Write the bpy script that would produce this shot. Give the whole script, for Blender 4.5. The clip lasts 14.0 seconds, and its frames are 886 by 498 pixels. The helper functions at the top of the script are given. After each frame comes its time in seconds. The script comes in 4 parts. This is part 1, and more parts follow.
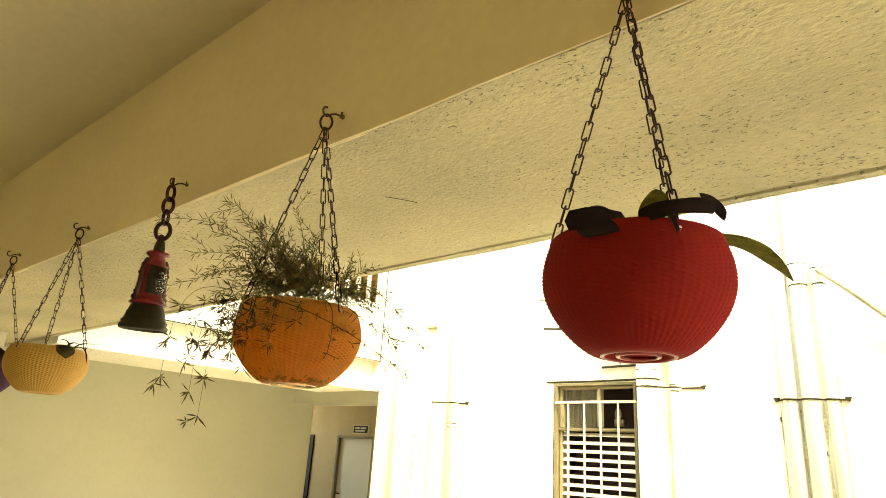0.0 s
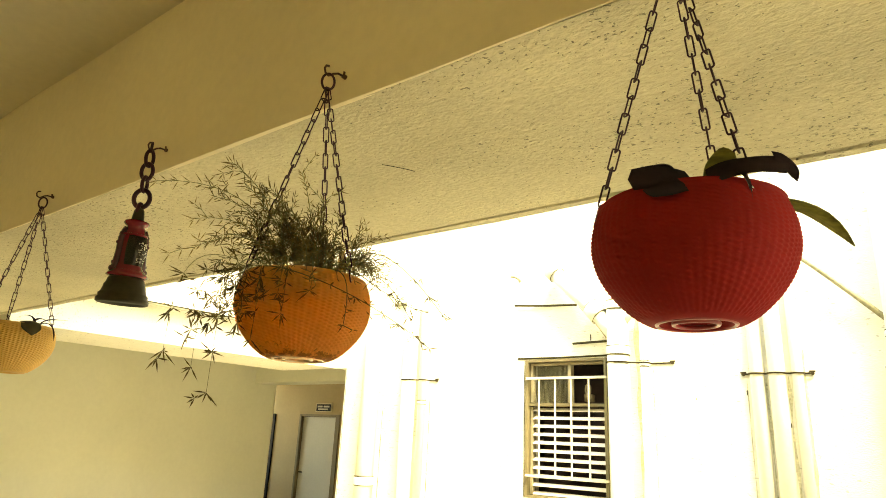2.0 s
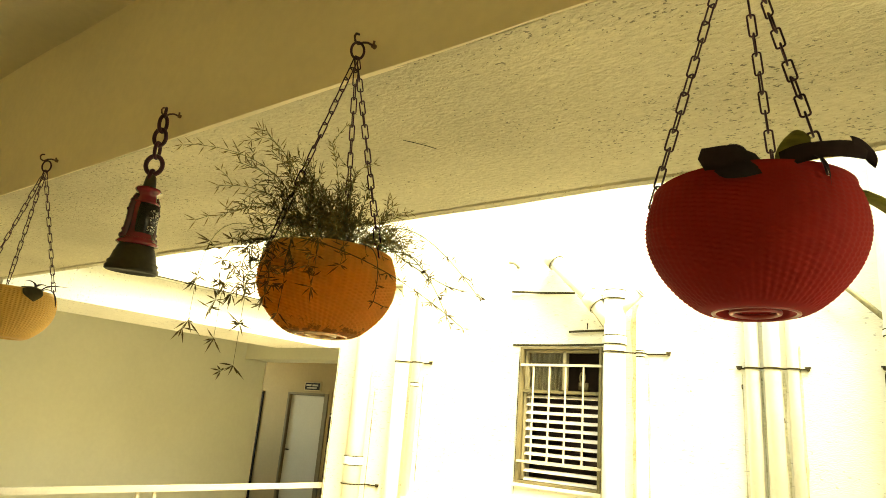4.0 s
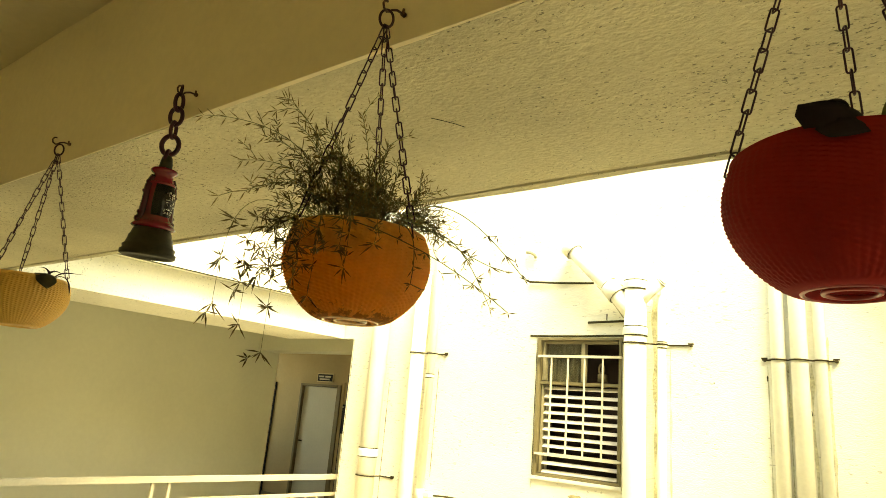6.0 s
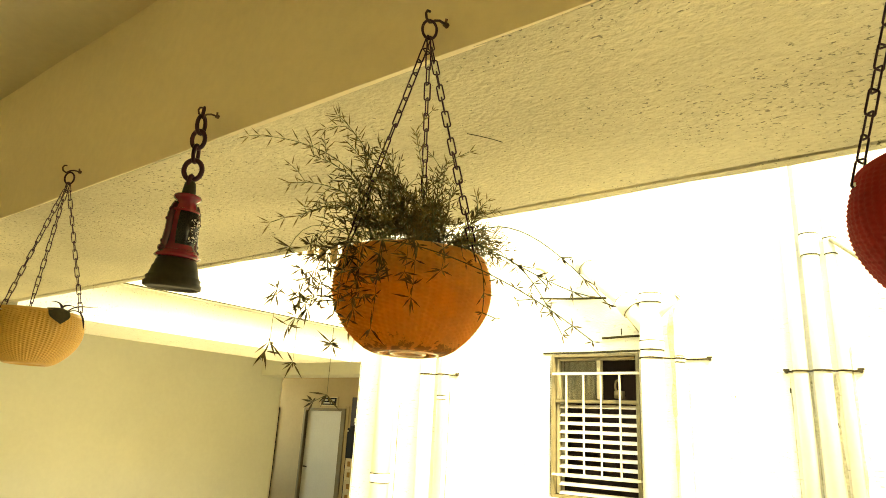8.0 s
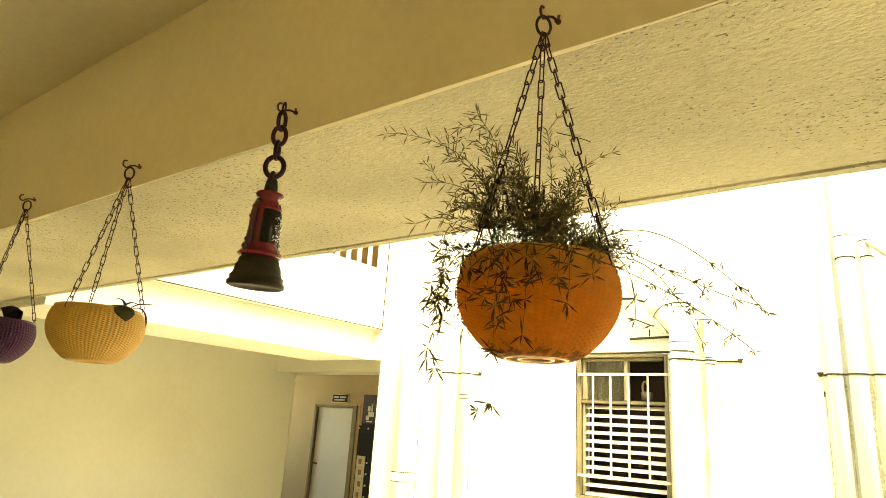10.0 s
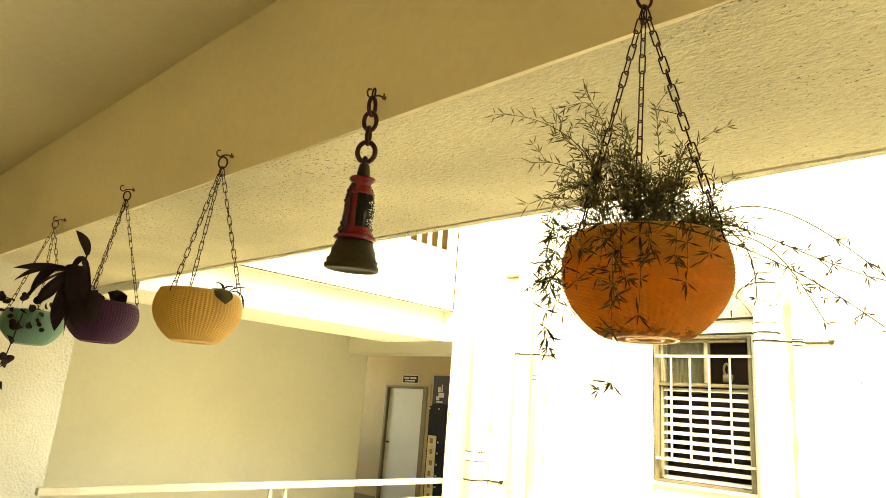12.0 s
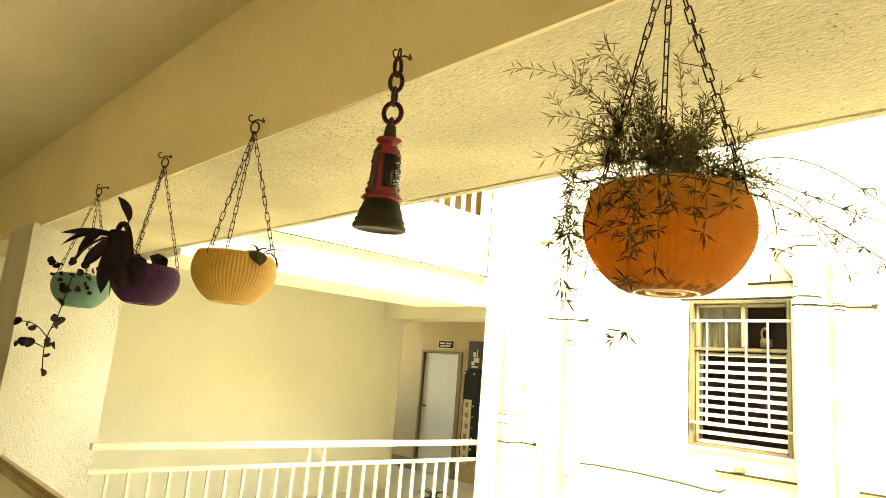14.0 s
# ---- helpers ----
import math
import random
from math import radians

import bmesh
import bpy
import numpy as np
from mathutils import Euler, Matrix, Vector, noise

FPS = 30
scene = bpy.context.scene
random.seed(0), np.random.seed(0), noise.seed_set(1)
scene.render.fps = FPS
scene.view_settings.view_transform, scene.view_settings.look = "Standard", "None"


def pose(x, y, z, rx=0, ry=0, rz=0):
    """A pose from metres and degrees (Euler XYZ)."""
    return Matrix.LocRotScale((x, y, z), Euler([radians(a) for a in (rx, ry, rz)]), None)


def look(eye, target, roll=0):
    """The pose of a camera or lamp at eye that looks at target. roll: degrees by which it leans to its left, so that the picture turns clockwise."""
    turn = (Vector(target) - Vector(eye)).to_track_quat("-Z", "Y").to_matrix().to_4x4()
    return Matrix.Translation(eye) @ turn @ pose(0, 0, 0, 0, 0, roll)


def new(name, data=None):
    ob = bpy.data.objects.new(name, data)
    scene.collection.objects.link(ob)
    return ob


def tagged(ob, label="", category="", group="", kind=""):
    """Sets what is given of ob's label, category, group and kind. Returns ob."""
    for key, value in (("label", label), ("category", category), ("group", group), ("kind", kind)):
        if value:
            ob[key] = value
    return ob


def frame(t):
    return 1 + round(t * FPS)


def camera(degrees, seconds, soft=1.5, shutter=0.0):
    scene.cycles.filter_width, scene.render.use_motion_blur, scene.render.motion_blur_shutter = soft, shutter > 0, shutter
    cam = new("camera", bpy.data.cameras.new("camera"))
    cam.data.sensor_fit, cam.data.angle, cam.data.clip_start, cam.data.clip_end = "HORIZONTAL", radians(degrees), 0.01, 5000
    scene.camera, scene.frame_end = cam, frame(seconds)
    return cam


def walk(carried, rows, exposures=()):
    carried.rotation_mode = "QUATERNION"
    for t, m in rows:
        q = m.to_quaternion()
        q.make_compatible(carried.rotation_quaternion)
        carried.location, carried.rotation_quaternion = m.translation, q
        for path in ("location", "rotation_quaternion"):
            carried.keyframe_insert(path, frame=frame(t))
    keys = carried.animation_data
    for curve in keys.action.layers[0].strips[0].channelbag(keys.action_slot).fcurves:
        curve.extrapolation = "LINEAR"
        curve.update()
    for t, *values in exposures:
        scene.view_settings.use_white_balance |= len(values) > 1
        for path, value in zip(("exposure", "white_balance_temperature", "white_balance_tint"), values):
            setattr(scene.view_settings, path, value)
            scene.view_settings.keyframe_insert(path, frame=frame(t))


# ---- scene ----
cam = camera(69.6, 14.0, soft=0.75)
PATH = [
    (0, (-0.022, 0.022, 1.682), (-0.903, 1.016, 2.123), 3.7),
    (0.5, (-0.059, 0.022, 1.686), (-0.919, 1.036, 2.122), 3.7),
    (1, (-0.095, 0.032, 1.68), (-0.941, 1.066, 2.097), 3.0),
    (1.5, (-0.122, 0.015, 1.674), (-0.952, 1.067, 2.083), 3.0),
    (2, (-0.165, 0.001, 1.674), (-0.981, 1.065, 2.076), 2.8),
    (2.5, (-0.195, -0.015, 1.672), (-0.998, 1.056, 2.083), 3.7),
    (3, (-0.216, -0.008, 1.671), (-1.014, 1.077, 2.052), 4.3),
    (3.2, (-0.226, -0.009, 1.672), (-1.039, 1.064, 2.056), 4.6),
    (5.5, (-0.32, -0.024, 1.655), (-1.095, 1.093, 1.99), 5.4),
    (6, (-0.353, 0.029, 1.664), (-1.175, 1.106, 2.016), 5.0),
    (6.5, (-0.365, 0.05, 1.673), (-1.235, 1.088, 2.03), 4.6),
    (7, (-0.409, 0.045, 1.676), (-1.247, 1.102, 2.052), 3.8),
    (7.2, (-0.421, 0.046, 1.679), (-1.258, 1.102, 2.062), 3.4),
    (9.3, (-0.656, -0.05, 1.697), (-1.422, 1.053, 2.092), 3.5),
    (9.5, (-0.67, -0.059, 1.696), (-1.45, 1.032, 2.095), 3.7),
    (10, (-0.699, -0.085, 1.694), (-1.509, 0.99, 2.078), 3.8),
    (10.5, (-0.729, -0.092, 1.688), (-1.574, 0.964, 2.05), 3.9),
    (11, (-0.75, -0.104, 1.686), (-1.644, 0.912, 2.044), 4.1),
    (11.5, (-0.75, -0.13, 1.682), (-1.662, 0.874, 2.031), 4.1),
    (12, (-0.751, -0.136, 1.685), (-1.673, 0.862, 2.022), 4.4),
    (12.5, (-0.738, -0.134, 1.682), (-1.684, 0.844, 2.013), 4.7),
    (13, (-0.724, -0.135, 1.678), (-1.721, 0.799, 1.982), 4.8),
    (13.5, (-0.726, -0.128, 1.668), (-1.719, 0.818, 1.949), 4.9),
    (14, (-0.722, -0.127, 1.662), (-1.708, 0.832, 1.924), 4.7),
]
EXPOSURES = [(0.0, 3.82, 10200, 2), (1.0, 3.73, 10200, 1), (3.0, 3.86, 12500, -2), (5.5, 3.17, 12700, -7), (6.0, 3.21, 12900, -6), (6.5, 3.96, 13300, -3), (7.0, 3.99, 13300, -3), (9.5, 3.96, 12000, -1), (11.0, 4.08, 11000, 0), (12.5, 4.11, 10600, 1), (14.0, 4.39, 10700, 0)]
walk(cam, [(t, look(eye, target, roll)) for t, eye, target, roll in PATH], EXPOSURES)

# ---- light ----
world = bpy.data.worlds.new("sky")
scene.world = world
world.use_nodes = True
wn = world.node_tree.nodes
wn.clear()
sky = wn.new("ShaderNodeTexSky")
sky.sky_type = "NISHITA"
sky.sun_disc = False
sky.sun_elevation = radians(58)
sky.sun_rotation = radians(120)
bg = wn.new("ShaderNodeBackground")
bg.inputs["Strength"].default_value = 0.15
wo = wn.new("ShaderNodeOutputWorld")
world.node_tree.links.new(sky.outputs[0], bg.inputs[0])
world.node_tree.links.new(bg.outputs[0], wo.inputs[0])

sun = new("sun", bpy.data.lights.new("sun", "SUN"))
sun.data.energy = 1.5
sun.data.angle = radians(25)
sun.data.color = (1.0, 0.94, 0.84)
SUN_DIR = Vector((math.sin(radians(120)) * math.cos(radians(58)), math.cos(radians(120)) * math.cos(radians(58)), math.sin(radians(58))))
sun.matrix_world = look(SUN_DIR * 20, (0, 0, 0))


# ---- materials ----
def mat(name, col, rough=0.6, grain=40.0, grain_amt=0.08, stain=2.0, stain_amt=0.12, bump=0.1, bump_scale=120.0,
        metal=0.0, pits=0.0, pit_scale=60.0, vary=0.0, translucent=0.0, tcol=None, spec=0.5, aniso=(1, 1, 1), grime=0.0, depth=0.004):
    m = bpy.data.materials.new(name)
    m.use_nodes = True
    nt = m.node_tree
    n, l = nt.nodes, nt.links
    b = n["Principled BSDF"]
    b.inputs["Roughness"].default_value = rough
    b.inputs["Metallic"].default_value = metal
    b.inputs["Specular IOR Level"].default_value = spec
    tc = n.new("ShaderNodeTexCoord")
    mp = n.new("ShaderNodeMapping")
    mp.inputs["Scale"].default_value = aniso
    l.new(tc.outputs["Object"], mp.inputs["Vector"])

    def noise_tex(scale, detail=4.0):
        t = n.new("ShaderNodeTexNoise")
        t.inputs["Scale"].default_value = scale
        t.inputs["Detail"].default_value = detail
        l.new(mp.outputs[0], t.inputs["Vector"])
        return t

    def mult(col_socket, fac_socket, lo, hi, a, c):
        r = n.new("ShaderNodeMapRange")
        r.inputs["From Min"].default_value, r.inputs["From Max"].default_value = lo, hi
        r.inputs["To Min"].default_value, r.inputs["To Max"].default_value = a, c
        l.new(fac_socket, r.inputs["Value"])
        x = n.new("ShaderNodeMix")
        x.data_type, x.blend_type = "RGBA", "MULTIPLY"
        x.inputs["Factor"].default_value = 1.0
        l.new(col_socket, x.inputs["A"])
        l.new(r.outputs[0], x.inputs["B"])
        return x.outputs["Result"]

    rgb = n.new("ShaderNodeRGB")
    rgb.outputs[0].default_value = (*col, 1)
    c = rgb.outputs[0]
    g1, g2 = noise_tex(grain), noise_tex(stain, 6.0)
    c = mult(c, g1.outputs[0], 0.3, 0.7, 1 - grain_amt, 1 + grain_amt * 0.4)
    c = mult(c, g2.outputs[0], 0.35, 0.7, 1 - stain_amt, 1 + stain_amt * 0.3)
    if grime:
        sx = n.new("ShaderNodeSeparateXYZ")
        l.new(tc.outputs["Object"], sx.inputs[0])
        gz = n.new("ShaderNodeMapRange")
        gz.inputs["From Min"].default_value, gz.inputs["From Max"].default_value = 0.0, 0.035
        gz.inputs["To Min"].default_value, gz.inputs["To Max"].default_value = -0.10, 0.22
        l.new(sx.outputs[2], gz.inputs["Value"])
        gs = n.new("ShaderNodeMath")
        l.new(noise_tex(70, 5.0).outputs[0], gs.inputs[0])
        l.new(gz.outputs[0], gs.inputs[1])
        c = mult(c, gs.outputs[0], 0.40, 0.47, 1 - grime, 1.0)
    if vary:
        oi = n.new("ShaderNodeObjectInfo")
        c = mult(c, oi.outputs["Random"], 0, 1, 1 - vary, 1 + vary)
    height = noise_tex(bump_scale, 5.0).outputs[0]
    if pits:
        p, area = noise_tex(pit_scale, 3.0), noise_tex(2.2, 3.0)
        a = n.new("ShaderNodeMapRange")
        a.inputs["From Min"].default_value, a.inputs["From Max"].default_value = 0.40, 0.62
        a.inputs["To Min"].default_value, a.inputs["To Max"].default_value = 0.04, -0.04
        l.new(area.outputs[0], a.inputs["Value"])
        s = n.new("ShaderNodeMath")
        l.new(p.outputs[0], s.inputs[0])
        l.new(a.outputs[0], s.inputs[1])
        r = n.new("ShaderNodeMapRange")
        r.inputs["From Min"].default_value, r.inputs["From Max"].default_value = 0.31, 0.36
        l.new(s.outputs[0], r.inputs["Value"])
        c = mult(c, r.outputs[0], 0, 1, 1 - pits, 1.0)
        h = n.new("ShaderNodeMath")
        h.operation = "ADD"
        l.new(height, h.inputs[0])
        l.new(r.outputs[0], h.inputs[1])
        height = h.outputs[0]
    l.new(c, b.inputs["Base Color"])
    if bump:
        bp = n.new("ShaderNodeBump")
        bp.inputs["Strength"].default_value = bump
        bp.inputs["Distance"].default_value = depth
        l.new(height, bp.inputs["Height"])
        l.new(bp.outputs[0], b.inputs["Normal"])
    if translucent:
        t = n.new("ShaderNodeBsdfTranslucent")
        if tcol:
            t.inputs[0].default_value = (*tcol, 1)
        else:
            l.new(c, t.inputs[0])
        mx = n.new("ShaderNodeMixShader")
        mx.inputs[0].default_value = translucent
        l.new(b.outputs[0], mx.inputs[1])
        l.new(t.outputs[0], mx.inputs[2])
        l.new(mx.outputs[0], n["Material Output"].inputs["Surface"])
    return m


STUCCO = mat("stucco", (0.63, 0.572, 0.39), 0.9, 70, 0.12, 1.6, 0.24, 1.0, 100, pits=0.60, pit_scale=125, aniso=(0.65, 1.0, 1), depth=0.010)
STUCCO_PILLAR = mat("pillar_stucco", (0.62, 0.60, 0.51), 0.9, 60, 0.06, 1.3, 0.16, 1.0, 60, pits=0.13, pit_scale=75, depth=0.008)
INNER = mat("inner_paint", (0.86, 0.76, 0.53), 0.75, 30, 0.04, 0.9, 0.10, 0.15, 90)
CEIL = mat("ceiling_paint", (0.74, 0.655, 0.46), 0.8, 25, 0.04, 0.8, 0.10, 0.15, 80)
CREAM = mat("cream_paint", (0.70, 0.695, 0.565), 0.7, 20, 0.03, 0.7, 0.08, 0.12, 60)
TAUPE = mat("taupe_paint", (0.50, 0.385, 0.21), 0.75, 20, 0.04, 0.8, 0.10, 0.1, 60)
WHITEWALL = mat("white_wall_paint", (0.86, 0.84, 0.71), 0.85, 50, 0.06, 0.9, 0.12, 0.7, 140, pits=0.34, pit_scale=60, aniso=(0.4, 1, 1))
PIPE = mat("painted_pipe", (0.85, 0.835, 0.71), 0.5, 40, 0.05, 3, 0.12, 0.1, 100, vary=0.04)
DIRTY = mat("stained_pipe_fitting", (0.36, 0.33, 0.20), 0.7, 60, 0.25, 8, 0.35, 0.3, 100)
CLAMP = mat("pipe_clamp_metal", (0.045, 0.036, 0.015), 0.8, 80, 0.3, 10, 0.3, 0.2, 120, spec=0.2)
RAIL = mat("rail_paint", (0.70, 0.65, 0.51), 0.4, 60, 0.05, 5, 0.1, 0.05, 100)
RAIL_CREAM = mat("cream_rail_paint", (0.56, 0.51, 0.39), 0.4, 60, 0.06, 5, 0.12, 0.05, 100)
COPING = mat("handrail_wood", (0.42, 0.31, 0.17), 0.5, 60, 0.2, 6, 0.2, 0.1, 90)
DOORP = mat("door_panel_paint", (0.72, 0.70, 0.64), 0.5, 30, 0.04, 1.5, 0.08, 0.06, 60)
DOORF = mat("door_frame_paint", (0.22, 0.17, 0.09), 0.55, 50, 0.1, 4, 0.12, 0.1, 90)
WFRAME = mat("window_frame_paint", (0.20, 0.17, 0.09), 0.5, 60, 0.12, 6, 0.2, 0.1, 100)
# Near-black colour stands in for unlit space behind window and door.
DARK = mat("dark_backing", (0.042, 0.022, 0.018), 0.8, 20, 0.2, 3, 0.2, 0.0)
SIGN = mat("sign_black", (0.022, 0.018, 0.018), 0.7, 30, 0.1, 5, 0.1, 0.0, spec=0.15)
SIGNTXT = mat("sign_letter", (0.6, 0.58, 0.5), 0.5, 30, 0.05, 5, 0.05, 0.0)
FLOOR = mat("terrazzo_floor", (0.74, 0.68, 0.54), 0.35, 120, 0.2, 1.5, 0.12, 0.05)
GROUND = mat("courtyard_concrete", (0.60, 0.56, 0.46), 0.9, 40, 0.15, 0.8, 0.2, 0.4, 90)
CHAIN = mat("chain_plastic", (0.050, 0.018, 0.026), 0.5, 80, 0.15, 20, 0.15, 0.05, spec=0.25)
HOOK = mat("hook_metal", (0.10, 0.055, 0.04), 0.5, 90, 0.3, 30, 0.3, 0.2, 200, metal=0.6)
PLUG = mat("wall_plug_plastic", (0.16, 0.08, 0.04), 0.6)
ORANGE = mat("orange_pot_plastic", (0.99, 0.62, 0.26), 0.5, 60, 0.06, 14, 0.10, 0.05, 300, translucent=0.86, spec=0.3, grime=0.45)
RED = mat("red_pot_plastic", (0.31, 0.017, 0.019), 0.8, 60, 0.06, 14, 0.10, 0.05, 300, translucent=0.15, spec=0.15)
# Glossy copies of the pot plastics, red one lighter, for base highlights.
RED_FOOT = mat("red_highlight_plastic", (0.36, 0.035, 0.04), 0.32, 60, 0.06, 14, 0.15, 0.05, 300, spec=0.45)
ORANGE_FOOT = mat("orange_highlight_plastic", (0.95, 0.62, 0.30), 0.2, 60, 0.06, 25, 0.4, 0.05, 300, spec=0.8)
YELLOW = mat("yellow_pot_plastic", (0.72, 0.43, 0.12), 0.42, 60, 0.06, 14, 0.08, 0.05, 300, translucent=0.14)
PURPLE = mat("purple_pot_plastic", (0.060, 0.019, 0.062), 0.42, 60, 0.06, 14, 0.10, 0.05, 300, spec=0.15)
TEAL = mat("teal_pot_plastic", (0.16, 0.34, 0.275), 0.42, 60, 0.06, 14, 0.08, 0.05, 300, translucent=0.25)
SOIL = mat("potting_soil", (0.045, 0.03, 0.02), 0.95, 90, 0.4, 30, 0.3, 0.6, 150)
FERN = mat("fern_needle", (0.20, 0.152, 0.052), 0.6, 60, 0.25, 12, 0.35, 0.0, vary=0.3, translucent=0.45, spec=0.2)
STEM = mat("fern_stem", (0.12, 0.13, 0.035), 0.6, 60, 0.2, 15, 0.2, 0.0)
LEAF = mat("dark_leaf", (0.052, 0.034, 0.038), 0.8, 50, 0.15, 12, 0.25, 0.1, 80, translucent=0.1, spec=0.1)
LEAF3 = mat("grey_leaf", (0.13, 0.115, 0.06), 0.6, 50, 0.15, 12, 0.2, 0.1, 80, translucent=0.3, spec=0.2)
LEAF2 = mat("striped_leaf", (0.24, 0.22, 0.06), 0.45, 30, 0.45, 12, 0.2, 0.1, 80, translucent=0.4, aniso=(0.2, 4, 4))
LRED = mat("lantern_red_plastic", (0.165, 0.003, 0.014), 0.2, 40, 0.1, 12, 0.25, 0.1, 120)
LDARK = mat("lantern_dark_plastic", (0.030, 0.026, 0.012), 0.5, 60, 0.3, 12, 0.3, 0.1, 120, spec=0.2)
LCHAIN = mat("lantern_chain_plastic", (0.045, 0.008, 0.016), 0.45, 60, 0.15, 14, 0.2, 0.05, spec=0.25)
LSIDE = mat("lantern_dark_red_plastic", (0.055, 0.004, 0.012), 0.25, 40, 0.1, 12, 0.25, 0.1, 120)
LGLASS = mat("lantern_black_glass", (0.012, 0.010, 0.010), 0.18)
SPECK = mat("lantern_white_speck", (0.8, 0.8, 0.75), 0.5)
WINNER = mat("inner_frame_paint", (0.34, 0.30, 0.19), 0.55, 60, 0.12, 6, 0.2, 0.1, 100)
CURTAIN = mat("window_curtain", (0.19, 0.18, 0.11), 0.9, 40, 0.1, 6, 0.15, 0.2, 60)
LOUVRE = mat("louvre_slat_paint", (0.80, 0.76, 0.70), 0.5, 50, 0.08, 6, 0.12, 0.05, vary=0.06)
CARD = mat("notice_card", (0.70, 0.60, 0.38), 0.7, 40, 0.1, 6, 0.15, 0.0)
SCREEN = mat("brown_wall_paint", (0.34, 0.20, 0.065), 0.8, 30, 0.08, 1.5, 0.15, 0.1, 80)
PICTURE = mat("picture_print", (0.035, 0.016, 0.030), 0.5, 40, 0.2, 9, 0.3, 0.0)
SPOT = mat("card_spot_print", (0.34, 0.17, 0.04), 0.7)
# Olive tones for stains and joints, and for shade painted beside pipes.
OLIVE_MARK = mat("olive_stain_and_shade", (0.055, 0.050, 0.016), 0.95, 60, 0.5, 10, 0.4, 0.3, 120)
STAIN_SHADE = mat("stain_and_shade_plaster", (0.72, 0.69, 0.48), 0.95, 45, 0.35, 9, 0.35, 0.5, 120, pits=0.5, pit_scale=60)
CABLE = mat("grey_cable", (0.055, 0.050, 0.022), 0.8, spec=0.2)

GLASS = bpy.data.materials.new("window_glass")
GLASS.use_nodes = True
gn = GLASS.node_tree.nodes
gb = gn["Principled BSDF"]
gb.inputs["Base Color"].default_value = (0.9, 0.92, 0.9, 1)
gb.inputs["Transmission Weight"].default_value = 1.0
gb.inputs["Roughness"].default_value = 0.03


# ---- mesh helpers ----
def finish(name, bm, material, smooth=False):
    me = bpy.data.meshes.new(name)
    bmesh.ops.recalc_face_normals(bm, faces=bm.faces)
    if smooth:
        for f in bm.faces:
            f.smooth = True
    bm.to_mesh(me)
    bm.free()
    me.materials.append(material)
    return me


def part(name, bm, material, parent, label="", smooth=False):
    ob = new(name, finish(name, bm, material, smooth))
    ob.parent = parent
    return tagged(ob, label)


def solid(name, bm, material, label, category, kind="", group="", smooth=False, at=(0, 0, 0)):
    ob = new(name, finish(name, bm, material, smooth))
    ob.location = at
    return tagged(ob, label, category, group, kind)


def empty(name, at, label, category, group="", kind=""):
    ob = new(name)
    ob.location = at
    return tagged(ob, label, category, group, kind)


def box(bm, x0, x1, y0, y1, z0, z1, bevel=0.0):
    vs = [bm.verts.new((x, y, z)) for z in (z0, z1) for x, y in ((x0, y0), (x1, y0), (x1, y1), (x0, y1))]
    fs = [bm.faces.new([vs[i] for i in f]) for f in
          ((0, 3, 2, 1), (4, 5, 6, 7), (0, 1, 5, 4), (1, 2, 6, 5), (2, 3, 7, 6), (3, 0, 4, 7))]
    if bevel:
        es = {e for f in fs for e in f.edges}
        bmesh.ops.bevel(bm, geom=list(es), offset=bevel, segments=2, affect="EDGES")
    return bm


def boxes(*dims, bevel=0.0):
    bm = bmesh.new()
    for d in dims:
        box(bm, *d, bevel=bevel)
    return bm


def frames_along(pts):
    pts = [Vector(p) for p in pts]
    out, up = [], Vector((0.123, 0.31, 0.94)).normalized()
    for i, p in enumerate(pts):
        d = (pts[min(i + 1, len(pts) - 1)] - pts[max(i - 1, 0)])
        d = d.normalized() if d.length > 1e-9 else Vector((0, 0, 1))
        side = d.cross(up)
        side = side.normalized() if side.length > 1e-3 else d.orthogonal().normalized()
        up = side.cross(d).normalized()
        out.append((p, side, up, d))
    return out


def tube(bm, pts, r, n=8, closed=False, r1=None):
    fr = frames_along(pts)
    if closed:
        c = sum((Vector(p) for p in pts), Vector()) / len(pts)
        normal = (Vector(pts[0]) - c).cross(Vector(pts[1]) - c).normalized()
        fr = []
        for i, p in enumerate(pts):
            d = (Vector(pts[(i + 1) % len(pts)]) - Vector(pts[i - 1])).normalized()
            fr.append((Vector(p), normal, d.cross(normal).normalized(), d))
    rings = []
    for i, (p, s, u, d) in enumerate(fr):
        rr = r if r1 is None else r + (r1 - r) * i / max(1, len(fr) - 1)
        rings.append([bm.verts.new(p + (s * math.cos(2 * math.pi * k / n) + u * math.sin(2 * math.pi * k / n)) * rr) for k in range(n)])
    for a in range(len(rings) if closed else len(rings) - 1):
        b = (a + 1) % len(rings)
        for k in range(n):
            bm.faces.new((rings[a][k], rings[a][(k + 1) % n], rings[b][(k + 1) % n], rings[b][k]))
    if not closed:
        bm.faces.new(rings[0])
        bm.faces.new(rings[-1][::-1])
    return bm


def lathe(bm, profile, n=48, sx=1.0, sy=1.0, bulge=None):
    rings = []
    for j, (r, z) in enumerate(profile):
        if r < 1e-6:
            rings.append([bm.verts.new((0, 0, z))])
            continue
        ring = []
        for k in range(n):
            rr = r + (bulge(j, k) if bulge else 0)
            a = 2 * math.pi * k / n
            ring.append(bm.verts.new((rr * math.cos(a) * sx, rr * math.sin(a) * sy, z)))
        rings.append(ring)
    for a, b in zip(rings, rings[1:]):
        for k in range(n):
            q = [a[k % len(a)], a[(k + 1) % len(a)], b[(k + 1) % len(b)], b[k % len(b)]]
            q = list(dict.fromkeys(q))
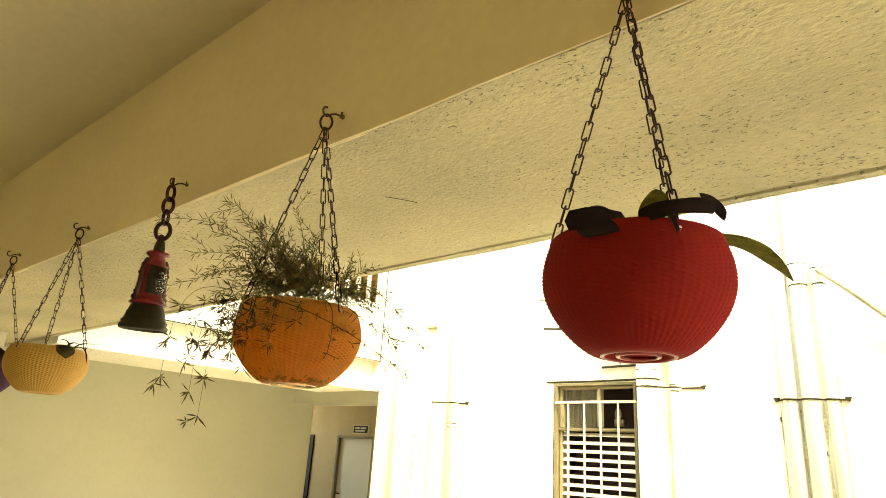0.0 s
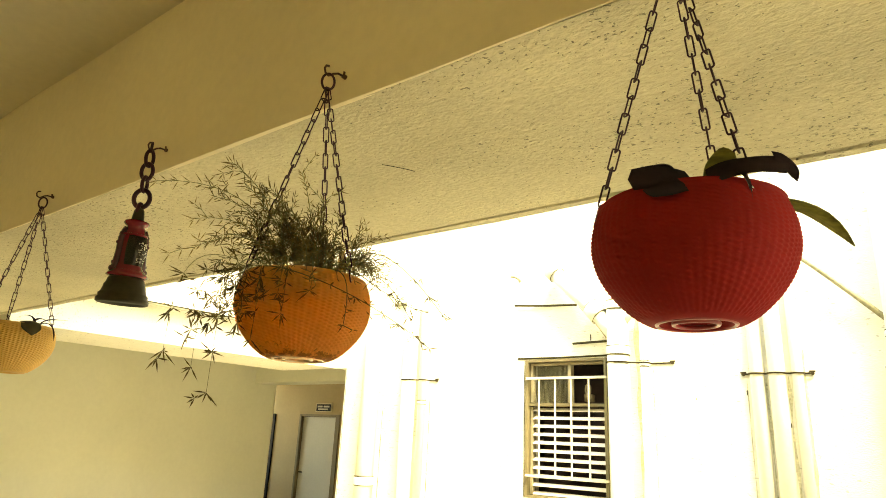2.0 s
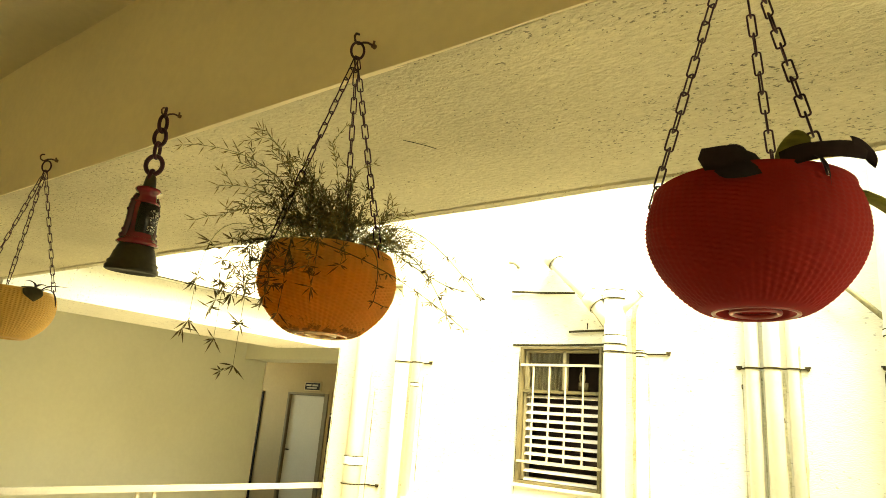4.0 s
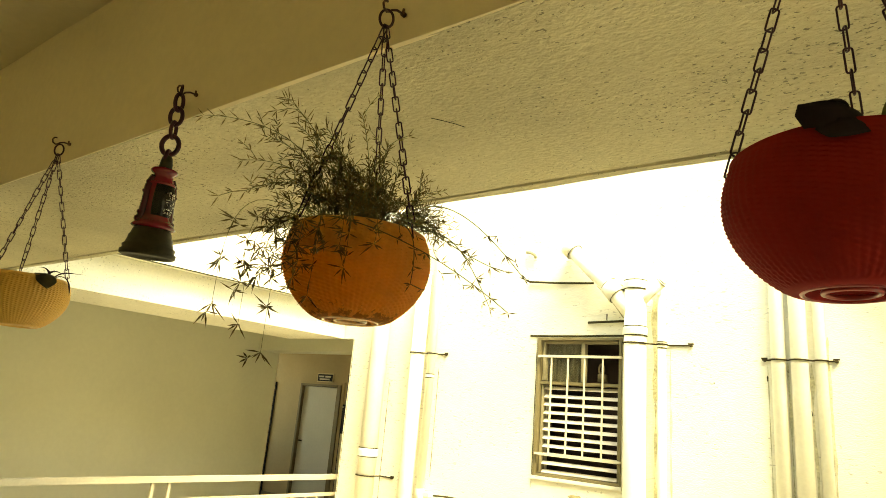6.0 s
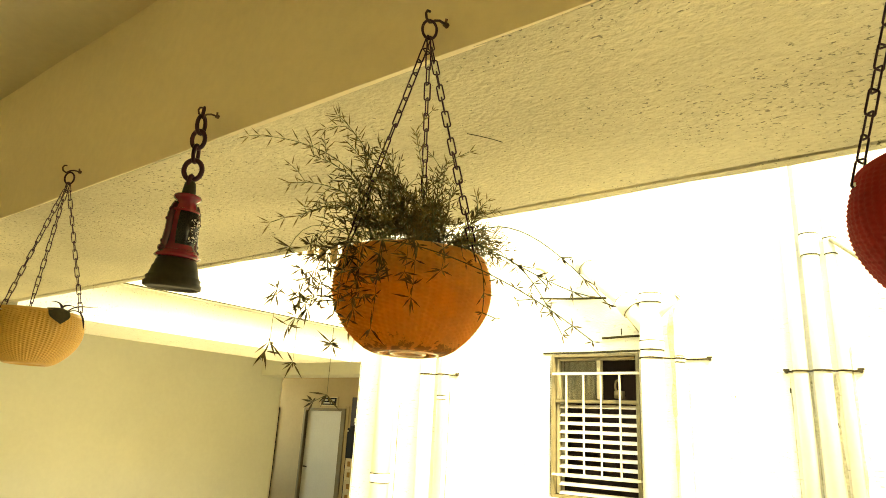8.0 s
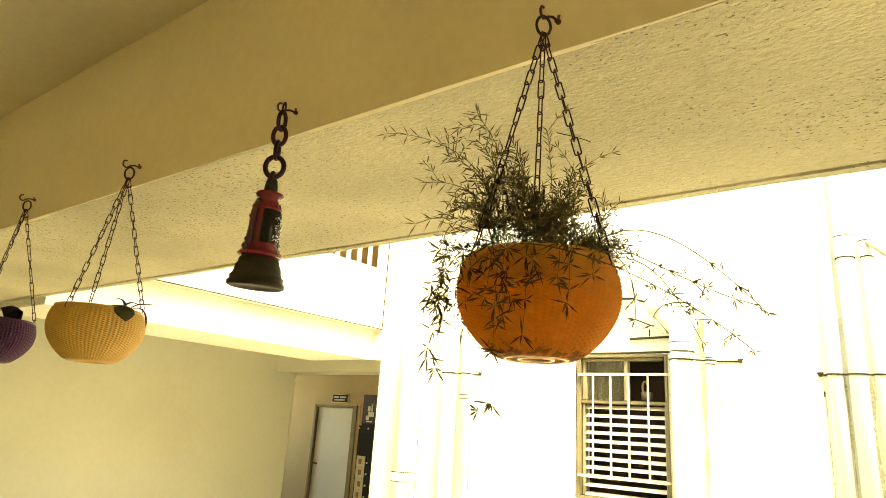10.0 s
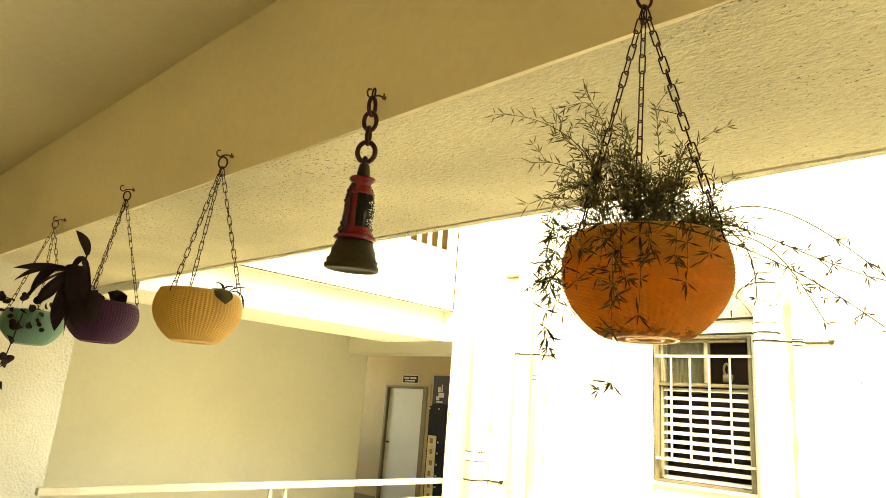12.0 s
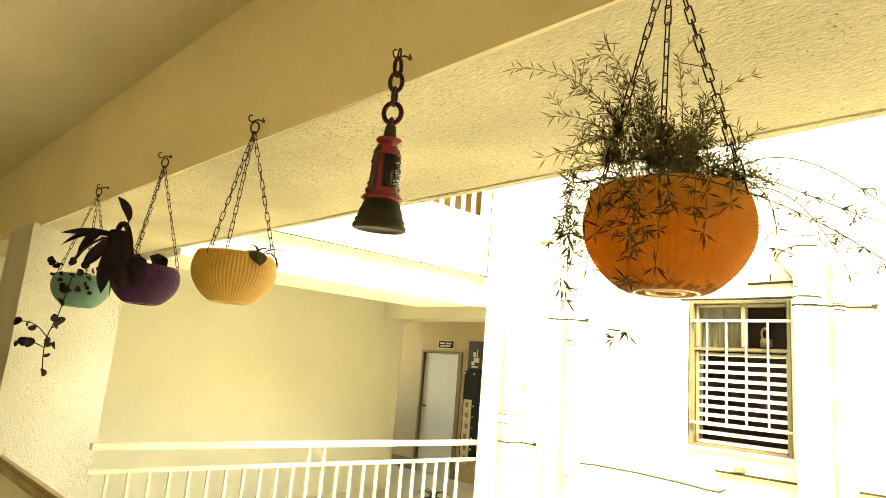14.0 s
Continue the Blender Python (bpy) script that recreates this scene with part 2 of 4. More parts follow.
            if len(q) > 2:
                bm.faces.new(q)
    return bm


def sweep_x(section, x0, x1, step, wobble, seed):
    """A bar along x with the given closed (y, z) section and slightly uneven, hand-plastered arrises."""
    bm = bmesh.new()
    count = max(2, int((x1 - x0) / step))
    rings = []
    for i in range(count + 1):
        x = x0 + (x1 - x0) * i / count
        ring = []
        for j, (y, z) in enumerate(section):
            v = noise.noise_vector(Vector((x * 2.3, j * 7.1, seed))) * wobble + noise.noise_vector(Vector((x * 11, j * 3.7, seed + 5))) * wobble * 0.35
            ring.append(bm.verts.new((x, y + v.y, z + v.z)))
        rings.append(ring)
    m = len(section)
    for a, b in zip(rings, rings[1:]):
        for k in range(m):
            bm.faces.new((a[k], a[(k + 1) % m], b[(k + 1) % m], b[k]))
    bm.faces.new(rings[0])
    bm.faces.new(rings[-1][::-1])
    return bm


# ---- our gallery: floor, back wall, ceiling, beam, pillar ----
BEAM_IN, BEAM_OUT, BEAM_Z, CEIL_Z = 0.94, 1.858, 2.446, 3.115
WALL_Y = 5.07
EDGE_X = -5.315
BACK_Y = -1.15


def fx(y):
    """Line of the side gallery's open edge, a little out of square."""
    return -5.72 + 0.08 * (y - BEAM_OUT)


solid("floor", boxes((-8.7, 4.2, BACK_Y - 0.15, BEAM_OUT, -0.15, 0.0)), FLOOR, "grey terrazzo gallery floor, worn smooth", "floor", "structure")
solid("ceiling", boxes((-8.7, 4.2, BACK_Y - 0.15, BEAM_IN + 0.02, CEIL_Z, CEIL_Z + 0.16)), CEIL, "flat beige painted concrete gallery ceiling", "ceiling", "structure")
solid("wall_back", boxes((-8.7, 4.2, BACK_Y - 0.15, BACK_Y, 0.0, CEIL_Z)), INNER, "beige painted wall along the gallery", "wall", "structure")
solid("wall_gallery_end", boxes((-8.72, -8.55, BACK_Y, 0.94, 0.0, CEIL_Z)), CREAM, "pale cream wall that ends the gallery", "wall", "structure")
# Unseen wall, set close in to darken the beam's right end.
solid("wall_gallery_right", boxes((1.6, 1.75, BACK_Y, BEAM_IN, 0.0, CEIL_Z)), INNER, "pale cream wall that ends the gallery", "wall", "structure")

BEAM_FACE = sweep_x([(BEAM_IN, BEAM_Z + 0.0015), (BEAM_IN, CEIL_Z), (BEAM_IN + 0.012, CEIL_Z), (BEAM_IN + 0.012, BEAM_Z + 0.0015)], -8.55, 4.05, 0.12, 0.004, 1.0)
beam = solid("beam", sweep_x([(BEAM_IN + 0.006, BEAM_Z), (BEAM_IN + 0.006, CEIL_Z - 0.01), (BEAM_IN + 0.3, 3.3), (BEAM_OUT, 3.3), (BEAM_OUT, BEAM_Z - 0.002), (BEAM_OUT - 0.040, BEAM_Z - 0.002), (BEAM_OUT - 0.043, BEAM_Z + 0.010), (BEAM_OUT - 0.055, BEAM_Z + 0.010), (BEAM_OUT - 0.058, BEAM_Z)],
             -8.55, 4.2, 0.12, 0.005, 1.0), STUCCO, "wide rough-plastered cream concrete beam with a drip edge", "beam", "structure")
bm = bmesh.new()
tube(bm, [(-1.375, 1.262, BEAM_Z), (-1.355, 1.290, BEAM_Z), (-1.335, 1.322, BEAM_Z), (-1.322, 1.352, BEAM_Z + 0.0005)], 0.0011, 6)
part("crack", bm, OLIVE_MARK, beam, "short dark crack in the plaster")
part("beam_face", BEAM_FACE, INNER, beam, "smoother beige painted inner face")
solid("wall_above", boxes((-6.0, 4.2, BEAM_IN + 0.32, BEAM_OUT - 0.004, 3.3, 5.0)), WHITEWALL, "white plastered wall of the storey above", "wall", "structure")
solid("roof_slab", boxes((-8.7, 4.2, BACK_Y - 0.15, BEAM_OUT, 5.0, 5.15)), WHITEWALL, "flat concrete roof slab", "roof", "structure")

# pillar that carries the beam's far end
PX, PY0, PY1 = -5.97, 0.905, 1.575
pil = bmesh.new()
rings = []
for i in range(25):
    z = (BEAM_Z + 0.02) * i / 24
    ring = []
    for j, (x, y) in enumerate(((PX, PY0), (PX, PY1), (PX - 0.75, PY1), (PX - 0.75, PY0))):
        v = noise.noise_vector(Vector((j * 5.1, z * 2.5, 9.0))) * 0.006
        ring.append(pil.verts.new((x + v.x, y + v.y, z)))
    rings.append(ring)
for a, b in zip(rings, rings[1:]):
    for k in range(4):
        pil.faces.new((a[k], a[(k + 1) % 4], b[(k + 1) % 4], b[k]))
pil.faces.new(rings[0])
pil.faces.new(rings[-1][::-1])
solid("pillar", pil, STUCCO_PILLAR, "square rough-plastered cream pillar under the beam", "pillar", "structure")

# low parapet with wooden handrail on our side
hr = empty("gallery_parapet", (0, 0, 0), "low cream parapet with a rounded brown coping", "parapet", kind="structure")
part("parapet_wall", boxes((-5.82, 1.6, 0.875, 0.985, 0.0, 0.852)), CREAM, hr)
part("coping", boxes((-5.62, 1.6, 0.858, 0.945, 0.852, 0.922), bevel=0.028), COPING, hr, "rounded brown coping")

# ---- courtyard ----
solid("ground", boxes((-60, 60, -60, 60, -0.5, -0.35)), GROUND, "pale bare concrete courtyard ground", "ground", "structure")

# white wall across the courtyard, with the window's opening
WX0, WX1, WZ0, WZ1 = -3.035, -2.29, 1.245, 2.395
white = empty("wall_courtyard", (0, 0, 0), "sunlit white rough-plastered courtyard wall with stains", "wall", kind="structure")
for d in ((EDGE_X, WX0, WALL_Y, WALL_Y + 0.22, -0.35, 6.4), (WX1, 4.2, WALL_Y, WALL_Y + 0.22, -0.35, 6.4),
          (WX0, WX1, WALL_Y, WALL_Y + 0.22, -0.35, WZ0), (WX0, WX1, WALL_Y, WALL_Y + 0.22, WZ1, 6.4),
          (fx(WALL_Y), EDGE_X, WALL_Y, WALL_Y + 0.22, 2.389, 6.4)):
    part("wall_face", boxes(d), WHITEWALL, white)
# Unseen wall, added to darken soffit and courtyard on the right.
solid("wall_courtyard_right", boxes((1.4, 1.6, BEAM_OUT + 0.004, WALL_Y - 0.004, -0.35, 5.0)), TAUPE, "unseen taupe wall added to shade the courtyard's right", "wall", "structure")

# ---- side gallery across the corner ----
CXW, CYE, DOOR_Y, LOW_Z = -8.53, 6.71, 8.37, -0.18


def skew(bm):
    """Lays a bar built along y on the open edge's line."""
    for v in bm.verts:
        v.co.x += fx(v.co.y)
    return bm


solid("floor_side_gallery", boxes((-12.0, EDGE_X + 0.05, BEAM_OUT, DOOR_Y + 0.2, LOW_Z - 0.15, LOW_Z)), FLOOR, "grey terrazzo floor of the side gallery, a step lower", "floor", "structure")
solid("fascia_beam", skew(boxes((-0.92, 0.0, BEAM_OUT + 0.004, WALL_Y, 2.389, 2.71))), WHITEWALL, "white painted edge beam of the side gallery", "beam", "structure")
solid("cross_beam", boxes((-8.53, fx(6.3), 6.30, CYE, 2.392, 2.71)), CREAM, "cream cross beam under the side gallery ceiling", "beam", "structure")
solid("ceiling_side_gallery", boxes((-12.0, -5.6, BEAM_OUT + 0.006, DOOR_Y + 0.2, 2.71, 2.85)), CREAM, "cream ceiling of the side gallery", "ceiling", "structure")
solid("upper_parapet", skew(boxes((0.0, 0.125, BEAM_OUT + 0.004, WALL_Y, 2.715, 3.365))), WHITEWALL, "white solid parapet of the storey above", "parapet", "structure")
solid("wall_side_gallery", boxes((CXW - 0.2, CXW, 0.95, CYE, LOW_Z, 2.71)), CREAM, "plain cream painted back wall of the side gallery", "wall", "structure")
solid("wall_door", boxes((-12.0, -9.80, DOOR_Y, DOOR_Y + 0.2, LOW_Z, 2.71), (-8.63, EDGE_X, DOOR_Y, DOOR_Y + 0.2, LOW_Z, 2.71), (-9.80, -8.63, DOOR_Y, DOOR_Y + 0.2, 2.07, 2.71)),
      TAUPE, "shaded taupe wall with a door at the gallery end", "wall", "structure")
solid("corner_bead", boxes((CXW - 0.012, CXW + 0.006, CYE - 0.012, CYE + 0.006, LOW_Z, 2.39)), RAIL, "thin pale corner bead on the wall's edge", "trim", "structure")
solid("baseboard", boxes((-12.0, -9.82, DOOR_Y - 0.015, DOOR_Y, LOW_Z, 0.02), bevel=0.003), DOORF, "dark brown skirting at the foot of the taupe wall", "skirting", "structure")
# Added out of view: its height sets how much daylight enters the recess.
solid("wall_recess_end", boxes((-12.2, -12.0, CYE - 0.2, DOOR_Y + 0.2, LOW_Z, 1.05)), TAUPE, "unseen low end wall, open above to light the recess", "wall", "structure")
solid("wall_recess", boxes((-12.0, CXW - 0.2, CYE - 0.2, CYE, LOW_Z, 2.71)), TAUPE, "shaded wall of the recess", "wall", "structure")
# Unseen; cream is chosen to reflect light onto the side gallery's back wall.
solid("wall_gallery_inner", boxes((EDGE_X, EDGE_X + 0.2, WALL_Y + 0.22, DOOR_Y, -0.35, 6.4)), CREAM, "unseen wall behind the white wall, cream to bounce light", "wall", "structure")
# storey above the side gallery
solid("wall_upper_gallery", boxes((-7.9, -7.7, BEAM_OUT + 0.01, 8.6, 2.85, 6.2), (-7.7, -5.4, 8.4, 8.6, 2.85, 6.2)), SCREEN, "brown wall of the upper gallery", "wall", "structure")
solid("roof_side", boxes((-8.7, -5.3, BEAM_OUT, 8.6, 6.2, 6.4)), WHITEWALL, "flat roof slab over the side gallery", "roof", "structure")

bm = bmesh.new()
tube(bm, [(fx(WALL_Y) + 0.128, WALL_Y - 0.004, 2.70), (fx(WALL_Y) + 0.128, WALL_Y - 0.004, 3.0), (fx(WALL_Y) + 0.128, WALL_Y - 0.004, 3.9)], 0.006, 6)
tube(bm, [(fx(y) + 0.127, y, 2.713) for y in (1.9, 2.9, 3.9, 5.06)], 0.006, 6)
solid("parapet_joint", bm, OLIVE_MARK, "thin olive line in the joint of the parapet", "trim", "structure")
uprail = empty("upper_railing", (0, 0, 0), "white painted railing on the upper parapet", "railing")
bm = skew(boxes((0.03, 0.09, BEAM_OUT + 0.01, WALL_Y, 4.05, 4.11)))
part("top_rail", bm, RAIL, uprail)
up_ref = finish("upright", boxes((-0.014, 0.014, -0.021, 0.021, 0.0, 0.70), bevel=0.003), RAIL)
for i in range(21):
    y = 5.005 - i * 0.15
    o = new("baluster", up_ref)
    o.parent = uprail
    o.location = (fx(y) + 0.06, y, 3.36)

rail = empty("railing", (0, 0, 0), "cream painted metal railing of the side gallery", "railing")
part("top_rail", skew(boxes((-0.03, 0.03, 1.47, WALL_Y + 0.15, 0.915, 0.963))), RAIL_CREAM, rail)
part("lower_rail", skew(boxes((-0.018, 0.018, 1.47, WALL_Y + 0.15, 0.752, 0.782))), RAIL_CREAM, rail)
part("bottom_rail", skew(boxes((-0.018, 0.018, 1.47, WALL_Y + 0.15, 0.07, 0.10))), RAIL_CREAM, rail)
post_ref = finish("post", boxes((-0.012, 0.012, -0.012, 0.012, LOW_Z, 0.917)), RAIL_CREAM)
for y in (3.205, 3.352):
    o = new("post", post_ref)
    o.parent, o.location = rail, (fx(y), y, 0.0)
bal_ref = finish("baluster", boxes((-0.011, 0.011, -0.011, 0.011, 0.09, 0.757)), RAIL_CREAM)
for i in range(24):
    if i in (11, 12):
        continue
    y = 1.605 + i * 0.1458
    o = new("baluster", bal_ref)
    o.parent, o.location = rail, (fx(y), y, 0.0)

# door, sign, boards
door = empty("door_1", (-9.23, DOOR_Y, 0), "closed pale grey door in a brown frame", "door", kind="structure")
bm = boxes((-0.545, -0.49, -0.03, 0.12, LOW_Z, 2.025), (0.425, 0.53, -0.03, 0.12, LOW_Z, 2.025), (-0.49, 0.425, -0.03, 0.12, 1.985, 2.025), bevel=0.006)
part("door_frame", bm, DOORF, door, "brown painted door frame")
part("casing", boxes((-0.57, -0.545, -0.015, 0.12, LOW_Z, 2.07), (0.53, 0.60, -0.015, 0.12, LOW_Z, 2.07), (-0.545, 0.53, -0.015, 0.12, 2.025, 2.07), bevel=0.004), TAUPE, door)
leafd = part("door_leaf", boxes((-0.487, 0.423, 0.03, 0.07, LOW_Z + 0.01, 1.98), bevel=0.004), DOORP, door)
# Unseen sheet added to stop daylight leaking round the leaf.
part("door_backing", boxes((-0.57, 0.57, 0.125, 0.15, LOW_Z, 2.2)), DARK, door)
bm = bmesh.new()
tube(bm, [(-0.42, 0.03, 1.0), (-0.42, -0.02, 1.0), (-0.40, -0.03, 1.0), (-0.32, -0.03, 1.0)], 0.011, 8)
part("door_handle", bm, CLAMP, leafd, "small metal lever handle", True)
signp = empty("door_sign", (-9.15, DOOR_Y - 0.012, 2.145), "small black door sign with pale unreadable writing", "sign")
part("sign_border", boxes((-0.215, 0.215, -0.006, 0.01, -0.080, 0.080), bevel=0.003), CARD, signp, "pale sign border")
part("plate", boxes((-0.19, 0.19, -0.010, -0.0065, -0.062, 0.062)), SIGN, signp)
part("writing_bar", boxes((-0.16, -0.03, -0.012, -0.009, 0.005, 0.035), (0.0, 0.15, -0.012, -0.009, 0.005, 0.035), (-0.14, 0.12, -0.012, -0.009, -0.04, -0.015)), SIGNTXT, signp)
board = empty("notice_board", (-8.48, DOOR_Y - 0.02, 0), "tall dark notice board with pinned pale cards", "notice board")
part("panel", boxes((-0.13, 0.35, -0.012, 0.015, 0.2, 1.70), (-0.075, 0.35, -0.012, 0.015, 1.70, 2.22), bevel=0.003), SIGN, board)
pic = part("picture", boxes((-0.07, 0.34, -0.018, -0.013, 1.74, 2.215)), PICTURE, board, "dark pinned picture with pale shapes")
part("pale_shape", boxes((0.03, 0.17, -0.021, -0.0185, 1.76, 1.785), (0.02, 0.09, -0.021, -0.0185, 1.80, 1.87), (0.07, 0.20, -0.0235, -0.0215, 1.85, 1.93), (0.05, 0.11, -0.021, -0.0185, 1.94, 2.03), (0.13, 0.16, -0.021, -0.0185, 1.94, 2.07)), SIGNTXT, pic)
card_ref = finish("card", boxes((-0.095, 0.095, -0.018, -0.013, -0.089, 0.089)), CARD)
spot_ref = finish("card_spot", boxes((-0.035, 0.032, -0.021, -0.0185, -0.042, 0.040)), SPOT)
for i in range(6):
    o = new("card", card_ref)
    o.parent, o.location = board, (-0.010, 0, 1.115 - i * 0.18)
    q = new("card_spot", spot_ref)
    q.parent, q.location = o, (0.008 * (i % 3 - 1), 0, 0.006 * (i % 2))
pin_ref = finish("pin", boxes((-0.014, 0.014, -0.022, -0.013, -0.014, 0.014)), SIGNTXT)
for i in range(9):
    o = new("pin", pin_ref)
    o.parent, o.location = board, ((-0.11 if i == 0 else 0.10 if i == 1 else 0.13), 0, (1.655 if i < 2 else 1.46 - i * 0.18))
d2 = empty("door_2", (-10.9, DOOR_Y, 0), "dark brown door at the end of the recess", "door", kind="structure")
part("door_leaf", boxes((-0.42, 0.42, -0.03, 0.0, LOW_Z, 2.02), bevel=0.004), SIGN, d2)

fp = empty("floor_plant", (-7.06, 6.23, LOW_Z), "small dark potted plant on the side gallery floor", "potted plant")
bm = bmesh.new()
lathe(bm, [(0.0, 0.0), (0.07, 0.0), (0.10, 0.16), (0.105, 0.17), (0.095, 0.17), (0.09, 0.15), (0.0, 0.15)], 20)
part("pot_body", bm, SIGN, fp, smooth=True)
for i in range(9):
    a = i * 0.72
    bm = bmesh.new()
    tube(bm, [(0, 0, 0.14), (0.06 * math.cos(a), 0.06 * math.sin(a), 0.24), (0.16 * math.cos(a), 0.16 * math.sin(a), 0.28 - 0.02 * (i % 3)), (0.24 * math.cos(a), 0.24 * math.sin(a), 0.24 - 0.03 * (i % 3))], 0.010, 6, r1=0.002)
    part("leaf", bm, SIGN, fp, smooth=True)

# ---- window ----
win = empty("window_1", (WX0, WALL_Y, WZ0), "painted window with louvres below two small panes and a white grille", "window", kind="structure")
WW, WH = WX1 - WX0, WZ1 - WZ0
bm = boxes((-0.012, 0.018, -0.02, 0.10, 0, WH), (WW - 0.018, WW + 0.006, -0.02, 0.10, 0, WH), (0.018, WW - 0.018, -0.02, 0.10, WH - 0.022, WH), (0.018, WW - 0.018, -0.02, 0.10, 0, 0.022),
           (0.018, WW - 0.018, 0.0, 0.09, 0.752, 0.778), bevel=0.003)
part("window_frame", bm, WFRAME, win, "weathered beige window frame")
part("inner_frame", boxes((0.026, 0.046, 0.02, 0.08, 0.03, 0.745), (0.026, 0.046, 0.02, 0.08, 0.785, WH - 0.03), (WW - 0.036, WW - 0.022, 0.02, 0.08, 0.03, 0.745), (0.385, 0.415, 0.02, 0.08, 0.785, WH - 0.03), (0.05, WW - 0.04, 0.02, 0.08, WH - 0.045, WH - 0.026)), WINNER, win, "pale inner frame")
part("window_sill", boxes((-0.025, WW + 0.015, -0.022, 0.0, -0.03, 0.0), bevel=0.004), WHITEWALL, win)
p1 = part("pane", boxes((0.046, 0.385, 0.05, 0.055, 0.785, WH - 0.045)), GLASS, win)
p1.visible_shadow = False
# The room's darkness is painted on this box.
part("backing", boxes((-0.1, WW + 0.1, 0.5, 0.52, -0.1, WH + 0.1), (-0.12, -0.1, 0.22, 0.5, -0.1, WH + 0.1), (WW + 0.1, WW + 0.12, 0.22, 0.5, -0.1, WH + 0.1), (-0.1, WW + 0.1, 0.22, 0.5, WH + 0.1, WH + 0.12), (-0.1, WW + 0.1, 0.22, 0.5, -0.12, -0.1)), DARK, win, "near-black box standing in for the unlit room")
bm = bmesh.new()
prev = None
for i in range(41):
    x = 0.05 + 0.35 * i / 40
    y = 0.100 + 0.005 * math.sin(i * 1.1)
    cur = (bm.verts.new((x, y, 0.76)), bm.verts.new((x, y, WH - 0.02)))
    if prev:
        bm.faces.new((prev[0], cur[0], cur[1], prev[1]))
    prev = cur
bmesh.ops.solidify(bm, geom=bm.faces[:], thickness=0.003)
part("curtain", bm, CURTAIN, win, "beige pleated curtain behind the pane")
bm = bmesh.new()
tube(bm, [(0.525 + 0.022 * math.cos(a * math.pi / 8), 0.12, 0.90 + 0.045 * math.sin(a * math.pi / 8)) for a in range(16)], 0.009, 8, True)
box(bm, 0.50, 0.57, 0.10, 0.16, 0.80, 0.86)
part("latch_fitting", bm, DOORF, win, "pale fitting behind the dark pane", True)
SLOPE = math.radians(38)
slat = bmesh.new()
box(slat, 0.046, WW - 0.036, -0.021, 0.021, -0.0025, 0.0025)
bmesh.ops.rotate(slat, verts=slat.verts, cent=(0, 0, 0), matrix=Matrix.Rotation(SLOPE, 3, "X"))
slat_ref = finish("louvre_slat", slat, LOUVRE)
for i in range(11):
    o = new("louvre_slat", slat_ref)
    o.parent, o.location = win, (0, 0.045, 0.725 - i * 0.0685)
grille = empty("window_grille", (WX0, WALL_Y - 0.035, WZ0), "white painted steel bar grille over the window", "grille")
part("cross_bar", boxes((0.012, WW + 0.01, -0.010, 0.010, 0.978, 0.998)), RAIL, grille)
part("cross_bar", boxes((0.012, WW + 0.01, -0.010, 0.010, 0.170, 0.188)), RAIL, grille)
bar_ref = finish("grille_bar", boxes((-0.006, 0.006, -0.006, 0.006, 0.17, 0.99)), RAIL)
for x in (0.138, 0.291, 0.441, 0.600):
    o = new("grille_bar", bar_ref)
    o.parent, o.location = grille, (x, 0, 0)
for x in (0.02, WW):
    for z in (0.98, 0.172):
        part("bracket", boxes((x - 0.008, x + 0.008, 0.0, 0.035, z, z + 0.015)), RAIL, grille)


# ---- pipes ----
def pipe(name, x, r, z0, z1, label, collars=(), off=0.03, half=0.055):
    p = empty(name, (x, WALL_Y - off - r, 0), label, "pipe", "pipes on the courtyard wall")
    b = bmesh.new()
    tube(b, [(0, 0, z0), (0, 0, (z0 + z1) / 2), (0, 0, z1)], r, 20)
    part("pipe_run", b, PIPE, p, smooth=True)
    for z in collars:
        b = bmesh.new()
        lathe(b, [(r * 0.9, z - half), (r * 1.10, z - half), (r * 1.13, z - half + 0.008), (r * 1.13, z + half - 0.02), (r * 1.07, z + half), (r * 0.9, z + half)], 24)
        col = part("collar", b, PIPE, p, smooth=False)
        for dz in (-half - 0.003, half + 0.003):
            b = bmesh.new()
            tube(b, [(r * 1.05 * math.cos(q * math.pi / 12), r * 1.05 * math.sin(q * math.pi / 12), z + dz) for q in range(24)], 0.0045, 6, True)
            part("joint_line", b, OLIVE_MARK, col, "dirty joint")
    return p


def clamp(x0, x1, z, pipes):
    """A strap bent over the pipes given as (x, radius, gap behind) and screwed to the wall at both ends."""
    c = empty("pipe_clamp", (0, WALL_Y, z), "dark rusty strap clamp bent over pipes on the wall", "clamp", "pipe clamps")
    pts = [(x0, -0.007, 0)]
    for x, r, gap in pipes:
        rr, cy = r + 0.006, -(gap + r)
        start = -0.007 if len(pts) == 1 else cy
        pts.append((x - rr, start, 0))
        for k in range(9):
            a = math.pi * k / 8
            pts.append((x - rr * math.cos(a), cy - rr * math.sin(a), 0))
    pts += [(pipes[-1][0] + pipes[-1][1] + 0.006, -0.007, 0), (x1, -0.007, 0)]
    bm = bmesh.new()
    tube(bm, pts, 0.0065, 6)
    part("strap", bm, CLAMP, c)
    for x in (x0 + 0.01, x1 - 0.01):
        bm = bmesh.new()
        tube(bm, [(x, 0.0, 0), (x, -0.022, 0)], 0.013, 8)
        tube(bm, [(x - 0.02, -0.010, 0.012), (x + 0.02, -0.010, 0.012)], 0.006, 6)
        part("screw", bm, CLAMP, c)


def ring_mark(parent, c, axis, r, name="joint_line"):
    """A thin dirty ring round a slanting pipe."""
    q = Vector(axis).to_track_quat("Z", "Y")
    b = bmesh.new()
